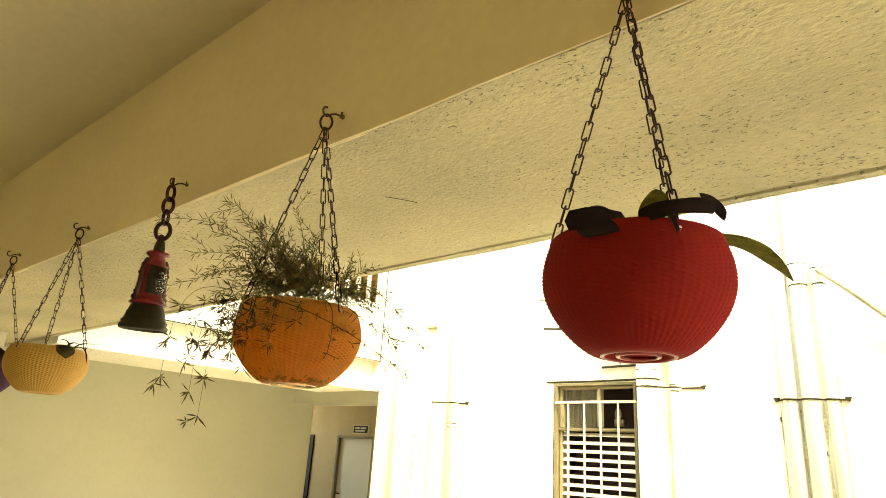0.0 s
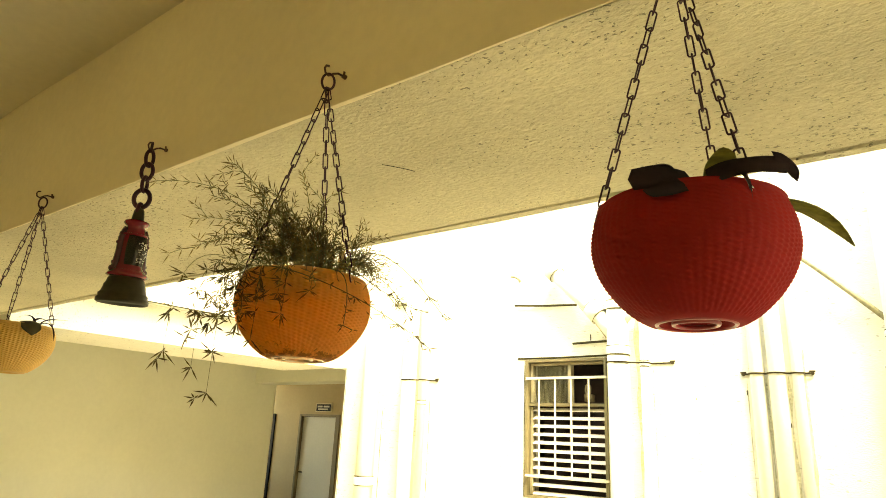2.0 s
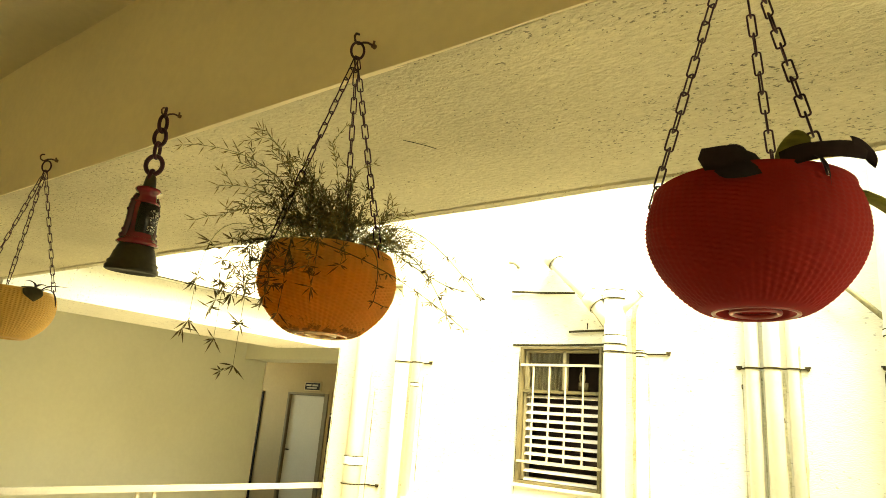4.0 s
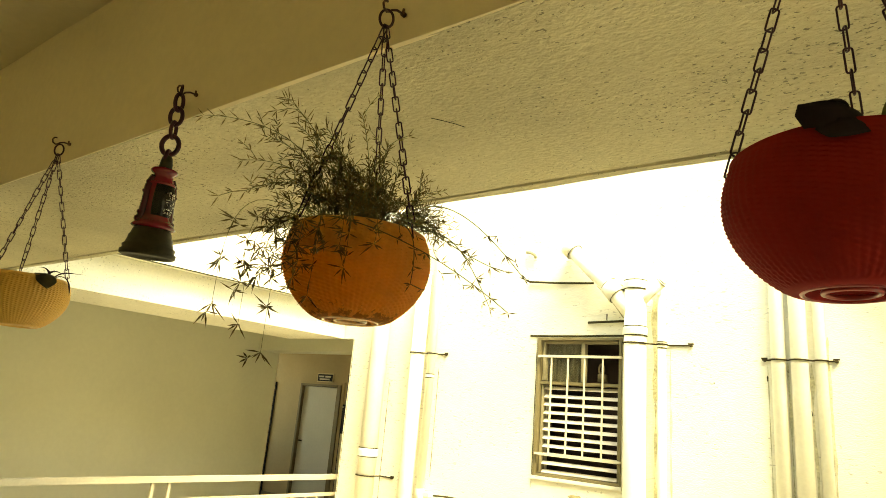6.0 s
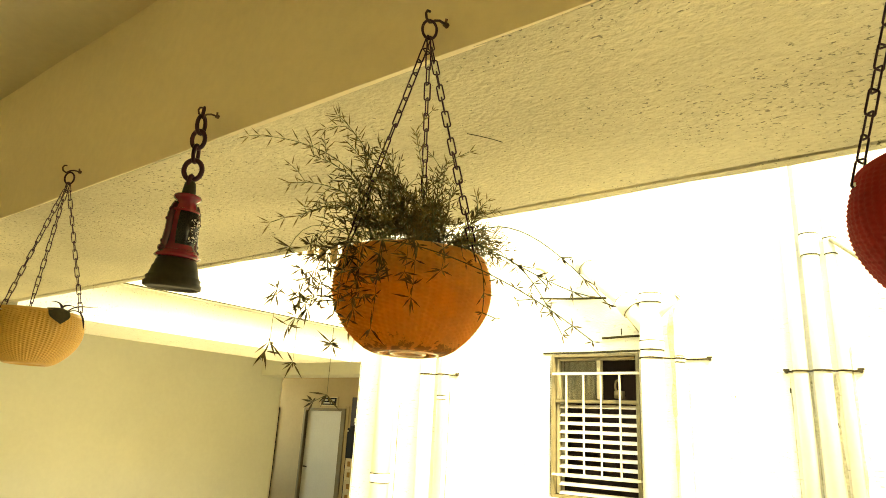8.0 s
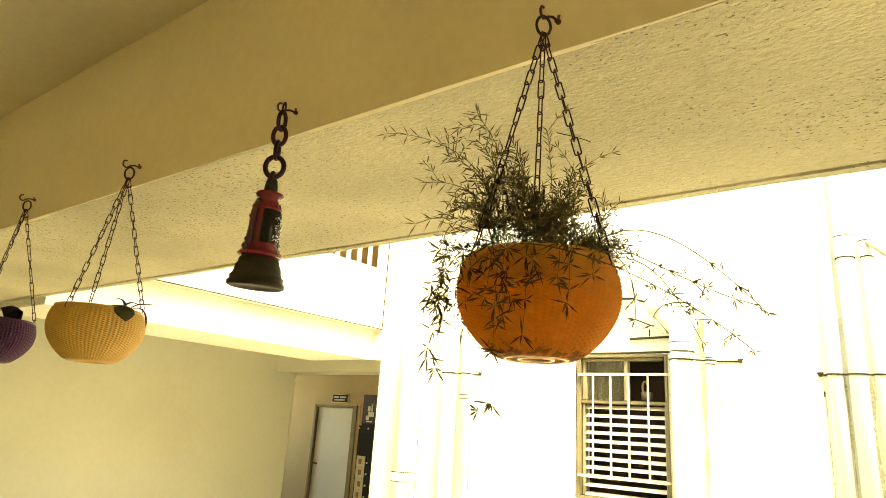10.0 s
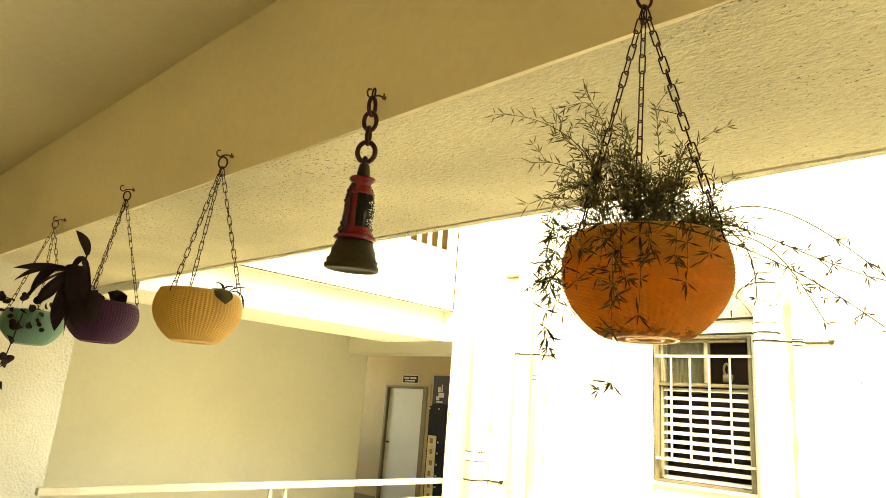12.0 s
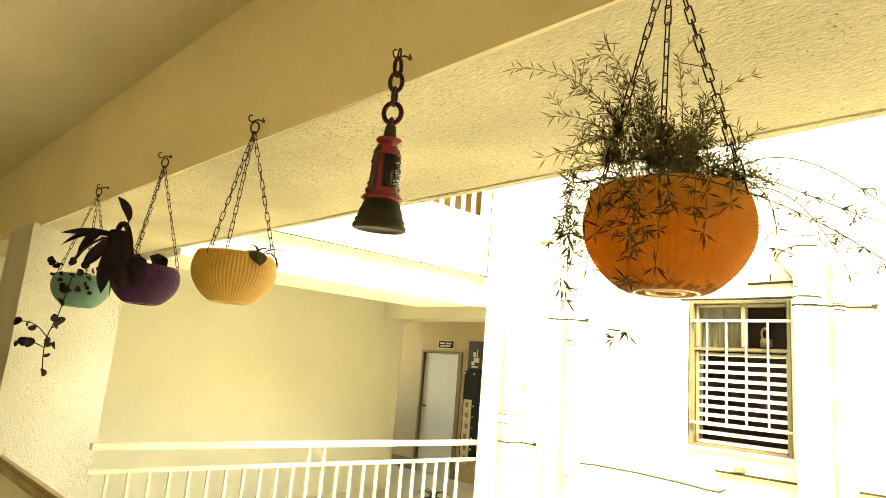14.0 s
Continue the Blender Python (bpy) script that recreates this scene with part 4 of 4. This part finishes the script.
def frond(parent, pts, rnd, tuft=3, size=0.020, begin=0.3, shoots=0.5, stem_r=0.0010, w=0.0012):
    """A bushy shoot: thin stem, needle nodes all along it and short side shoots."""
    bm, leaf_bm = bmesh.new(), bmesh.new()
    tube(bm, pts, stem_r, 5, r1=stem_r * 0.5)
    n = len(pts)
    for i in range(max(1, int(n * begin)), n):
        d = (pts[min(i + 1, n - 1)] - pts[i - 1]).normalized()
        whorl(leaf_bm, pts[i], d, rnd, tuft, size, w, 0.7)
        if rnd.random() < shoots:
            o = d.orthogonal().normalized()
            q = rnd.uniform(0, 6.28)
            e = pts[i] + (d * 0.8 + o * math.cos(q) + d.cross(o) * math.sin(q)).normalized() * rnd.uniform(0.022, 0.048)
            mid = (pts[i] + e) / 2 + Vector((0, 0, 0.003))
            tube(bm, [pts[i], mid, e], stem_r * 0.6, 4)
            for c in (mid, e):
                whorl(leaf_bm, c, (e - pts[i]).normalized(), rnd, tuft, size * 0.95, w, 0.6)
    st = part("frond", bm, STEM, parent)
    part("needles", leaf_bm, FERN, st, "fine dark green needle leaves")


def star(bm, p, d, rnd, count, ln, w):
    """A loose star of needles at a node, most of them sideways and forward."""
    for k in range(count):
        v = Vector((rnd.gauss(0, 1), rnd.gauss(0, 1), rnd.gauss(0, 1))).normalized()
        needle(bm, p, v + d * 0.45, ln * rnd.uniform(0.55, 1.15), w)


def trail(parent, pts, nodes, rnd, size=0.031, count=6, stem_r=0.0006, w=0.0014):
    """A thin hanging stem with star-shaped whorls at a few nodes."""
    bm, leaf_bm = bmesh.new(), bmesh.new()
    tube(bm, pts, stem_r, 5, r1=stem_r * 0.6)
    n = len(pts) - 1
    for t in nodes:
        i = min(n, max(1, round(t * n)))
        d = (pts[i] - pts[i - 1]).normalized()
        star(leaf_bm, pts[i], d, rnd, count, size, w)
        if rnd.random() < 0.6:
            e = pts[i] + (d * 0.5 + Vector((rnd.gauss(0, 1), rnd.gauss(0, 0.6), rnd.gauss(0, 0.5)))).normalized() * rnd.uniform(0.012, 0.028)
            tube(bm, [pts[i], e], stem_r * 0.7, 4)
            star(leaf_bm, e, (e - pts[i]).normalized(), rnd, count - 2, size * 0.8, w)
    st = part("trail", bm, STEM, parent, "thin hanging stem")
    part("needles", leaf_bm, FERN, st, "fine dark green needle leaves")


def fern():
    rnd = random.Random(11)
    rim = Vector((-1.225, 0.898, HOOK_Z - 0.522))
    root = empty("asparagus_fern", rim, "bushy asparagus fern with fine needles trailing over the orange pot", "plant")
    V = Vector

    def arc(p0, p3, lift, n=11, sag=0.0):
        p0, p3 = V(p0), V(p3)
        p1 = p0 + V((0, 0, lift)) + (p3 - p0) * 0.15
        p2 = p0 + (p3 - p0) * 0.75 + V((0, 0, lift * 0.35 + sag))
        return bezier(p0, p1, p2, p3, n)
    # bush leaning out over the gallery
    for i in range(33):
        h = rnd.uniform(0.05, 0.16)
        p0 = (rnd.uniform(-0.07, 0.07), rnd.uniform(-0.08, 0.05), -0.025)
        p3 = (p0[0] * 1.1 + rnd.gauss(0, 0.035), p0[1] * 0.9 - h * rnd.uniform(0.15, 0.75), h)
        frond(root, arc(p0, p3, h * 0.6, 11), rnd)
    # short dense growth over the soil
    for i in range(9):
        p0 = (rnd.uniform(-0.08, 0.08), rnd.uniform(-0.09, 0.06), -0.025)
        h = rnd.uniform(0.03, 0.10)
        frond(root, arc(p0, (p0[0] + rnd.gauss(0, 0.03), p0[1] - rnd.uniform(-0.02, 0.06), h), h * 0.6, 8), rnd, 4, 0.019, w=0.0013)
    # low shoots round the rim
    for i in range(16):
        a = rnd.uniform(-3.6, 0.6)
        d = V((math.cos(a), math.sin(a), 0))
        frond(root, arc(d * 0.06 + V((0, 0, -0.02)), d * rnd.uniform(0.11, 0.16) + V((0, 0, rnd.uniform(0.0, 0.05))), 0.07, 7), rnd, size=0.020)
    # shoots behind, towards the courtyard
    for i in range(13):
        p0 = (rnd.uniform(-0.02, 0.08), rnd.uniform(0.0, 0.08), -0.02)
        p3 = (p0[0] + rnd.uniform(-0.03, 0.03), p0[1] + rnd.uniform(0.02, 0.12), rnd.uniform(0.05, 0.13))
        frond(root, arc(p0, p3, 0.09, 8), rnd, size=0.020)
    # taller and longer sprays: tip, needle size, side shoots
    for p0, p3, lift, size, shoots in (
            ((0.0, -0.05, 0), (0.002, -0.218, 0.195), 0.11, 0.026, 0.4), ((-0.02, -0.04, 0), (-0.025, -0.17, 0.175), 0.10, 0.025, 0.5), ((0.02, -0.05, 0), (0.03, -0.15, 0.165), 0.10, 0.024, 0.5),
            ((-0.03, -0.04, 0), (-0.10, -0.316, 0.145), 0.18, 0.025, 0.12), ((-0.04, -0.04, 0), (-0.05, -0.22, 0.135), 0.12, 0.023, 0.3), ((-0.04, -0.05, 0), (-0.075, -0.24, 0.085), 0.12, 0.025, 0.4),
            ((-0.05, -0.05, 0), (-0.015, -0.265, 0.01), 0.12, 0.023, 0.35), ((-0.05, -0.05, 0), (0.0, -0.24, 0.035), 0.10, 0.023, 0.4), ((-0.06, -0.03, 0), (-0.10, -0.16, 0.02), 0.08, 0.022, 0.4),
            ((-0.07, -0.02, 0), (-0.12, -0.11, 0.06), 0.10, 0.022, 0.4), ((0.04, -0.02, 0), (0.064, -0.096, 0.205), 0.10, 0.017, 0.1), ((0.05, 0.02, 0), (0.07, 0.02, 0.13), 0.10, 0.019, 0.3),
            ((0.04, 0.05, 0), (0.075, 0.165, 0.045), 0.08, 0.022, 0.6), ((0.05, 0.05, 0), (0.09, 0.14, 0.06), 0.08, 0.022, 0.6), ((0.03, 0.06, 0), (0.04, 0.15, 0.07), 0.08, 0.022, 0.6), ((0.06, 0.04, 0), (0.09, 0.15, 0.03), 0.08, 0.022, 0.5)):
        frond(root, arc(p0, p3, lift, 13), rnd, 3, size, begin=0.35, shoots=shoots)
    # trails hanging free on the gallery side
    for p0, out, p3, nodes in (
            ((0.02, -0.09, -0.01), (0.06, -0.25, 0.05), (0.067, -0.247, -0.257), (0.72, 0.86, 1.0)), ((-0.01, -0.09, -0.01), (-0.01, -0.30, 0.06), (-0.007, -0.296, -0.188), (0.6, 0.78, 1.0)),
            ((-0.03, -0.08, -0.01), (-0.06, -0.22, 0.04), (-0.060, -0.205, -0.205), (0.55, 0.75, 1.0)), ((-0.06, -0.06, -0.01), (-0.12, -0.15, 0.05), (-0.125, -0.12, -0.075), (0.5, 0.75, 1.0)),
            ((-0.05, -0.06, -0.01), (-0.09, -0.19, 0.05), (-0.085, -0.165, -0.13), (0.5, 0.7, 0.9)),
            ((-0.04, -0.07, -0.01), (-0.05, -0.24, 0.05), (-0.03, -0.235, -0.14), (0.5, 0.7, 0.85, 1.0)), ((-0.08, 0.02, -0.01), (-0.17, 0.02, 0.04), (-0.165, 0.03, -0.12), (0.5, 0.7, 0.9)),
            ((-0.08, -0.03, -0.01), (-0.16, -0.06, 0.05), (-0.16, -0.08, -0.07), (0.6, 0.8, 1.0))):
        trail(root, bezier(V(p0), V(out), V((p3[0], p3[1], p3[2] * 0.35)), V(p3), 14), nodes, rnd, 0.032, 7, w=0.0017)
    # trails lying before the pot's wall
    for p3, nodes in (((0.045, -0.190, -0.125), (0.5, 0.7, 0.85, 1.0)), ((0.035, -0.185, -0.105), (0.6, 0.8, 1.0)), ((0.136, -0.165, -0.110), (0.55, 0.75, 0.9, 1.0)), ((0.09, -0.19, -0.075), (0.6, 0.8, 1.0)), ((0.015, -0.19, -0.085), (0.55, 0.75, 1.0)),
                      ((0.12, -0.165, -0.07), (0.6, 0.8, 1.0)), ((-0.03, -0.18, -0.10), (0.55, 0.75, 1.0)), ((0.07, -0.175, -0.155), (0.5, 0.7, 0.85, 1.0)), ((0.155, -0.12, -0.06), (0.7, 1.0)), ((0.0, -0.175, -0.055), (0.6, 1.0)), ((-0.06, -0.165, -0.07), (0.5, 0.75, 1.0))):
        a = V(p3)
        trail(root, bezier(V((a.x * 0.5, a.y * 0.5, -0.015)), V((a.x * 0.95, a.y * 1.05, 0.055)), V((a.x * 1.0 + 0.012, a.y, a.z * 0.4)), a, 11), nodes, rnd, 0.030, 6, w=0.0017)
    # long thin runners
    runners = [
        (V((0.0, -0.10, 0.01)), V((0.07, -0.185, -0.01)), V((0.20, -0.10, -0.02)), V((0.343, 0.011, -0.158)), 18, (0.62, 0.7, 0.76, 0.82, 0.88, 0.94, 1.0)),
        (V((0.07, 0.0, 0)), V((0.17, 0.0, 0.10)), V((0.26, 0.02, 0.02)), V((0.36, 0.03, -0.10)), 16, (0.75, 0.88, 1.0)),
        (V((0.08, 0.04, 0)), V((0.18, 0.05, 0.05)), V((0.22, 0.08, -0.06)), V((0.25, 0.10, -0.13)), 13, (0.6, 0.8, 1.0)),
        (V((0.09, -0.02, 0.01)), V((0.16, -0.03, 0.03)), V((0.22, -0.04, -0.04)), V((0.33, -0.03, -0.09)), 16, (0.3, 0.45, 0.6, 0.7, 0.8, 0.9, 1.0)),
        (V((0.06, -0.03, 0)), V((0.18, -0.04, 0.03)), V((0.20, -0.06, -0.06)), V((0.20, -0.07, -0.12)), 12, (0.7, 0.85, 1.0)),
    ]
    for p0, p1, p2, p3, n, nodes in runners:
        trail(root, bezier(p0, p1, p2, p3, n), nodes, rnd, 0.020, 4, stem_r=0.0013)
    return root


fern()


def blade(parent, pts, width, material, name="leaf", fold=0.25, up=(0, 0, 1), label="", base_w=0.35, blunt=0.5):
    """A leaf along pts: two folded halves with thickness, widest past the middle."""
    fr = frames_along(bezier(*[Vector(p) for p in pts], 14)) if len(pts) == 4 else frames_along(pts)
    bm = bmesh.new()
    rows = []
    n = len(fr) - 1
    for i, (p, s, u, d) in enumerate(fr):
        t = i / n
        w = width * 0.5 * max(0.02, (base_w + (1 - base_w) * math.sin(min(1, t / 0.55) * math.pi / 2)) * (1 - max(0, (t - blunt) / (1 - blunt)) ** 2.2))
        side = d.cross(Vector(up))
        side = side.normalized() if side.length > 1e-3 else s
        nrm = side.cross(d).normalized()
        rip = 0.04 * width * math.sin(t * 9.0)
        rows.append([bm.verts.new(p - side * w + nrm * (w * fold + rip)), bm.verts.new(p - side * w * 0.5 + nrm * w * fold * 0.35), bm.verts.new(p), bm.verts.new(p + side * w * 0.5 + nrm * w * fold * 0.35), bm.verts.new(p + side * w + nrm * (w * fold - rip))])
    for a, b in zip(rows, rows[1:]):
        for k in range(4):
            bm.faces.new((a[k], a[k + 1], b[k + 1], b[k]))
    bmesh.ops.solidify(bm, geom=bm.faces[:], thickness=0.0012)
    return part(name, bm, material, parent, label, True)



def local(right, away):
    return lambda u, d, z: right * u + away * d + Vector((0, 0, z))


# broad-leaved plant in the red pot
red_rim = Vector((-0.410, 0.898, HOOK_Z - 0.508))
rp = empty("broad_leaf_plant", red_rim, "few broad dark leaves folded over the red pot's rim", "plant")
L = local(Vector((0.91, 0.41, 0)), Vector((-0.41, 0.91, 0)))
FACE = (0.41, -0.91, 0.25)
blade(rp, [L(-0.010, -0.105, 0.008), L(-0.035, -0.136, 0.006), L(-0.065, -0.140, 0.002), L(-0.092, -0.134, 0.000)], 0.036, LEAF, fold=-0.12, base_w=0.95, blunt=0.96, up=FACE, label="broad dark leaf folded over the rim")
blade(rp, [L(-0.020, -0.125, -0.006), L(-0.030, -0.139, -0.010), L(-0.050, -0.141, -0.016), L(-0.075, -0.139, -0.018)], 0.024, LEAF, fold=-0.15, base_w=0.9, blunt=0.8, up=FACE)
blade(rp, [L(-0.03, -0.09, 0.0), L(-0.040, -0.115, 0.034), L(-0.048, -0.125, 0.026), L(-0.065, -0.125, 0.018)], 0.022, LEAF, fold=-0.3, base_w=0.8, blunt=0.8)
blade(rp, [L(0.006, -0.118, 0.006), L(0.03, -0.138, 0.014), L(0.07, -0.136, 0.018), L(0.106, -0.112, 0.020)], 0.026, LEAF, fold=-0.15, base_w=0.95, blunt=0.96, up=FACE, label="broad dark leaf lying along the rim")
blade(rp, [L(0.085, -0.122, 0.030), L(0.102, -0.114, 0.030), L(0.112, -0.108, 0.018), L(0.114, -0.106, 0.000)], 0.016, LEAF, fold=-0.2, base_w=0.95, blunt=0.6, up=FACE)
blade(rp, [L(0.020, -0.09, 0.01), L(0.018, -0.105, 0.020), L(0.026, -0.11, 0.034), L(0.044, -0.11, 0.040)], 0.030, LEAF2, fold=0.25, base_w=0.9, blunt=0.78, up=FACE, label="small green leaf standing by the chain")
blade(rp, [L(0.02, 0.02, -0.02), L(0.10, 0.03, 0.035), L(0.168, 0.03, 0.034), L(0.216, 0.02, -0.048)], 0.046, LEAF2, fold=0.20, up=(0.30, -0.70, 0.7), label="long pale green striped leaf")
blade(rp, [L(0.03, -0.07, -0.01), L(0.035, -0.13, 0.03), L(0.05, -0.142, 0.0), L(0.052, -0.140, -0.035)], 0.012, LEAF)

# strap-leaved plant in the purple pot
pp = empty("strap_leaf_plant", Vector((-3.692, 0.918, HOOK_Z - 0.502)), "dark strap-leaved plant drooping over the purple pot", "plant")
L = local(Vector((0.325, 0.946, 0)), Vector((-0.946, 0.325, 0)))
blade(pp, [L(-0.06, -0.02, -0.02), L(-0.12, -0.06, 0.20), L(-0.150, -0.10, 0.18), L(-0.125, -0.14, -0.16)], 0.030, LEAF, base_w=0.6, up=(0.946, -0.325, 0.2))
blade(pp, [L(-0.06, 0.0, -0.02), L(-0.10, -0.03, 0.24), L(-0.150, -0.06, 0.22), L(-0.150, -0.09, 0.02)], 0.027, LEAF, base_w=0.6, up=(0.946, -0.325, 0.2))
blade(pp, [L(-0.08, -0.04, -0.02), L(-0.13, -0.05, 0.14), L(-0.14, -0.08, 0.14), L(-0.14, -0.13, -0.05)], 0.032, LEAF, base_w=0.6, up=(0.946, -0.325, 0.2))
blade(pp, [L(-0.15, -0.08, 0.115), L(-0.21, -0.09, 0.13), L(-0.28, -0.10, 0.10), L(-0.335, -0.11, 0.035)], 0.026, LEAF, fold=0.3, up=(0.9, -0.3, 0.4))
blade(pp, [L(-0.17, -0.06, 0.12), L(-0.21, -0.07, 0.13), L(-0.255, -0.08, 0.08), L(-0.275, -0.08, -0.02)], 0.040, LEAF, fold=0.4, up=(0.9, -0.3, 0.6))
blade(pp, [L(-0.15, -0.08, 0.10), L(-0.20, -0.10, 0.09), L(-0.26, -0.11, 0.03), L(-0.29, -0.11, -0.05)], 0.055, LEAF, fold=0.4)
blade(pp, [L(-0.02, -0.04, 0.0), L(-0.04, -0.06, 0.05), L(-0.06, -0.11, 0.06), L(-0.08, -0.135, 0.0)], 0.085, LEAF, fold=-0.4, base_w=0.7)
blade(pp, [L(0.05, -0.04, 0.0), L(0.05, -0.06, 0.07), L(0.03, -0.10, 0.08), L(0.02, -0.13, 0.01)], 0.080, LEAF, fold=-0.4, base_w=0.7)
blade(pp, [L(-0.08, -0.05, 0.0), L(-0.10, -0.07, 0.04), L(-0.11, -0.11, 0.03), L(-0.12, -0.14, -0.02)], 0.06, LEAF, fold=-0.3, base_w=0.7)
# Two blades added to stand for deep shade on the pot's left front.
blade(pp, [L(-0.09, -0.08, 0.02), L(-0.10, -0.14, 0.05), L(-0.105, -0.155, -0.03), L(-0.085, -0.135, -0.13)], 0.075, LEAF, fold=-0.3, base_w=0.8, blunt=0.7, up=(0.946, -0.325, 0.2))
blade(pp, [L(-0.04, -0.09, 0.02), L(-0.045, -0.15, 0.04), L(-0.045, -0.160, -0.03), L(-0.035, -0.150, -0.11)], 0.070, LEAF, fold=-0.3, base_w=0.8, blunt=0.7, up=(0.946, -0.325, 0.2))
for q0, q1, q2, q3, wd in (((-0.165, -0.09, 0.105), (-0.140, -0.11, 0.125), (-0.105, -0.13, 0.08), (-0.085, -0.14, -0.02), 0.075), ((-0.135, -0.10, 0.135), (-0.130, -0.12, 0.10), (-0.125, -0.14, 0.03), (-0.11, -0.14, -0.06), 0.080),
                           ((-0.150, -0.11, 0.06), (-0.160, -0.12, 0.00), (-0.165, -0.12, -0.06), (-0.160, -0.12, -0.145), 0.055), ((-0.150, -0.10, 0.10), (-0.185, -0.11, 0.06), (-0.215, -0.11, 0.01), (-0.245, -0.11, -0.045), 0.050),
                           ((-0.150, -0.09, 0.11), (-0.20, -0.10, 0.12), (-0.26, -0.11, 0.115), (-0.345, -0.12, 0.085), 0.030)):
    blade(pp, [L(*q0), L(*q1), L(*q2), L(*q3)], wd, LEAF, fold=-0.2, base_w=0.7, blunt=0.6, up=(0.946, -0.325, 0.2))
bm = bmesh.new()
tube(bm, [L(-0.07, -0.04, 0.0), L(-0.10, -0.05, 0.06), L(-0.11, -0.06, 0.14), L(-0.105, -0.06, 0.19)], 0.0035, 7)
part("leaf_stalk", bm, LEAF, pp, smooth=True)
blade(pp, [L(-0.105, -0.06, 0.19), L(-0.105, -0.06, 0.22), L(-0.125, -0.06, 0.26), L(-0.165, -0.05, 0.29)], 0.038, LEAF, fold=0.2, up=(0.9, -0.3, 0.1))

# small seedling in the yellow pot
yp = empty("small_leafy_plant", Vector((-2.836, 0.912, HOOK_Z - 0.507)), "small dark leaves at the rim of the yellow pot", "plant")
L = local(Vector((0.43, 0.90, 0)), Vector((-0.90, 0.43, 0)))
blade(yp, [L(0.05, -0.05, 0.0), L(0.06, -0.10, 0.025), L(0.070, -0.132, 0.01), L(0.078, -0.138, -0.045)], 0.066, LEAF3, fold=-0.2, base_w=0.9, blunt=0.75, label="dark grey-green leaf lying over the rim")
blade(yp, [L(0.08, -0.04, 0.0), L(0.10, -0.05, 0.03), L(0.12, -0.06, 0.025), L(0.175, -0.05, 0.032)], 0.018, LEAF, fold=0.3)
blade(yp, [L(0.07, -0.05, 0.0), L(0.07, -0.06, 0.03), L(0.05, -0.07, 0.035), L(0.035, -0.08, 0.03)], 0.014, LEAF, fold=0.3)
blade(yp, [L(0.08, -0.05, 0.0), L(0.11, -0.08, 0.02), L(0.135, -0.08, 0.01), L(0.142, -0.06, -0.05)], 0.016, LEAF, fold=0.3)
blade(yp, [L(0.06, -0.06, 0.0), L(0.07, -0.09, 0.02), L(0.09, -0.09, 0.03), L(0.12, -0.09, 0.012)], 0.016, LEAF, fold=0.3)


# trailing vine in the teal pot
def round_leaf(parent, p, r, tilt):
    bm = bmesh.new()
    c = bm.verts.new((0, 0, 0))
    ring = [bm.verts.new((r * math.cos(a) * (1 + 0.12 * math.cos(a)), r * 0.85 * math.sin(a), 0.18 * r * math.cos(2 * a))) for a in [2 * math.pi * k / 12 for k in range(12)]]
    for k in range(12):
        bm.faces.new((c, ring[k], ring[(k + 1) % 12]))
    bmesh.ops.solidify(bm, geom=bm.faces[:], thickness=0.0012)
    bmesh.ops.transform(bm, matrix=Matrix.Translation(p) @ Euler(tilt).to_matrix().to_4x4(), verts=bm.verts)
    part("leaf", bm, LEAF, parent, smooth=True)


def vine():
    rnd = random.Random(21)
    root = empty("trailing_vine", Vector((-4.557, 0.898, HOOK_Z - 0.507)), "dark small-leaved vine trailing from the teal pot", "plant")
    L = local(Vector((0.26, 0.966, 0)), Vector((-0.966, 0.26, 0)))
    for i in range(24):
        p = L(rnd.uniform(-0.17, 0.08), rnd.uniform(-0.15, -0.02), rnd.uniform(-0.02, 0.07))
        round_leaf(root, p, rnd.uniform(0.014, 0.026), (rnd.uniform(-1.2, 1.2), rnd.uniform(-1.2, 1.2), rnd.uniform(0, 6)))
    stems = [
        [L(-0.04, -0.06, 0.0), L(-0.05, -0.17, 0.02), L(-0.06, -0.155, -0.12), L(-0.08, -0.15, -0.24)],
        [L(-0.08, -0.15, -0.24), L(-0.11, -0.15, -0.32), L(-0.12, -0.15, -0.37), L(-0.10, -0.15, -0.50)],
        [L(-0.10, -0.15, -0.35), L(-0.14, -0.15, -0.29), L(-0.18, -0.15, -0.26), L(-0.24, -0.15, -0.27)],
        [L(-0.10, -0.15, -0.29), L(-0.10, -0.15, -0.30), L(-0.07, -0.15, -0.27), L(-0.06, -0.15, -0.24)],
        [L(-0.11, -0.15, -0.39), L(-0.17, -0.15, -0.36), L(-0.20, -0.15, -0.35), L(-0.23, -0.15, -0.37)],
        [L(-0.11, -0.15, -0.39), L(-0.11, -0.15, -0.38), L(-0.09, -0.15, -0.37), L(-0.07, -0.15, -0.36)],
    ]
    for s in stems:
        bm = bmesh.new()
        pts = bezier(*s, 8)
        tube(bm, pts, 0.0028, 6)
        part("stem", bm, LEAF, root, smooth=True)
        for q in (pts[4], pts[6], pts[8]):
            round_leaf(root, q + Vector((rnd.uniform(-0.02, 0.02), rnd.uniform(-0.02, 0.02), rnd.uniform(-0.012, 0.012))), rnd.uniform(0.016, 0.030), (rnd.uniform(0.6, 2.0), rnd.uniform(-0.6, 0.6), rnd.uniform(0, 6)))
    for i in range(10):
        q = L(rnd.uniform(-0.10, 0.06), -0.152, rnd.uniform(-0.10, 0.0))
        round_leaf(root, q, rnd.uniform(0.012, 0.022), (rnd.uniform(0.8, 2.0), rnd.uniform(-0.6, 0.6), rnd.uniform(0, 6)))
    return root


vine()
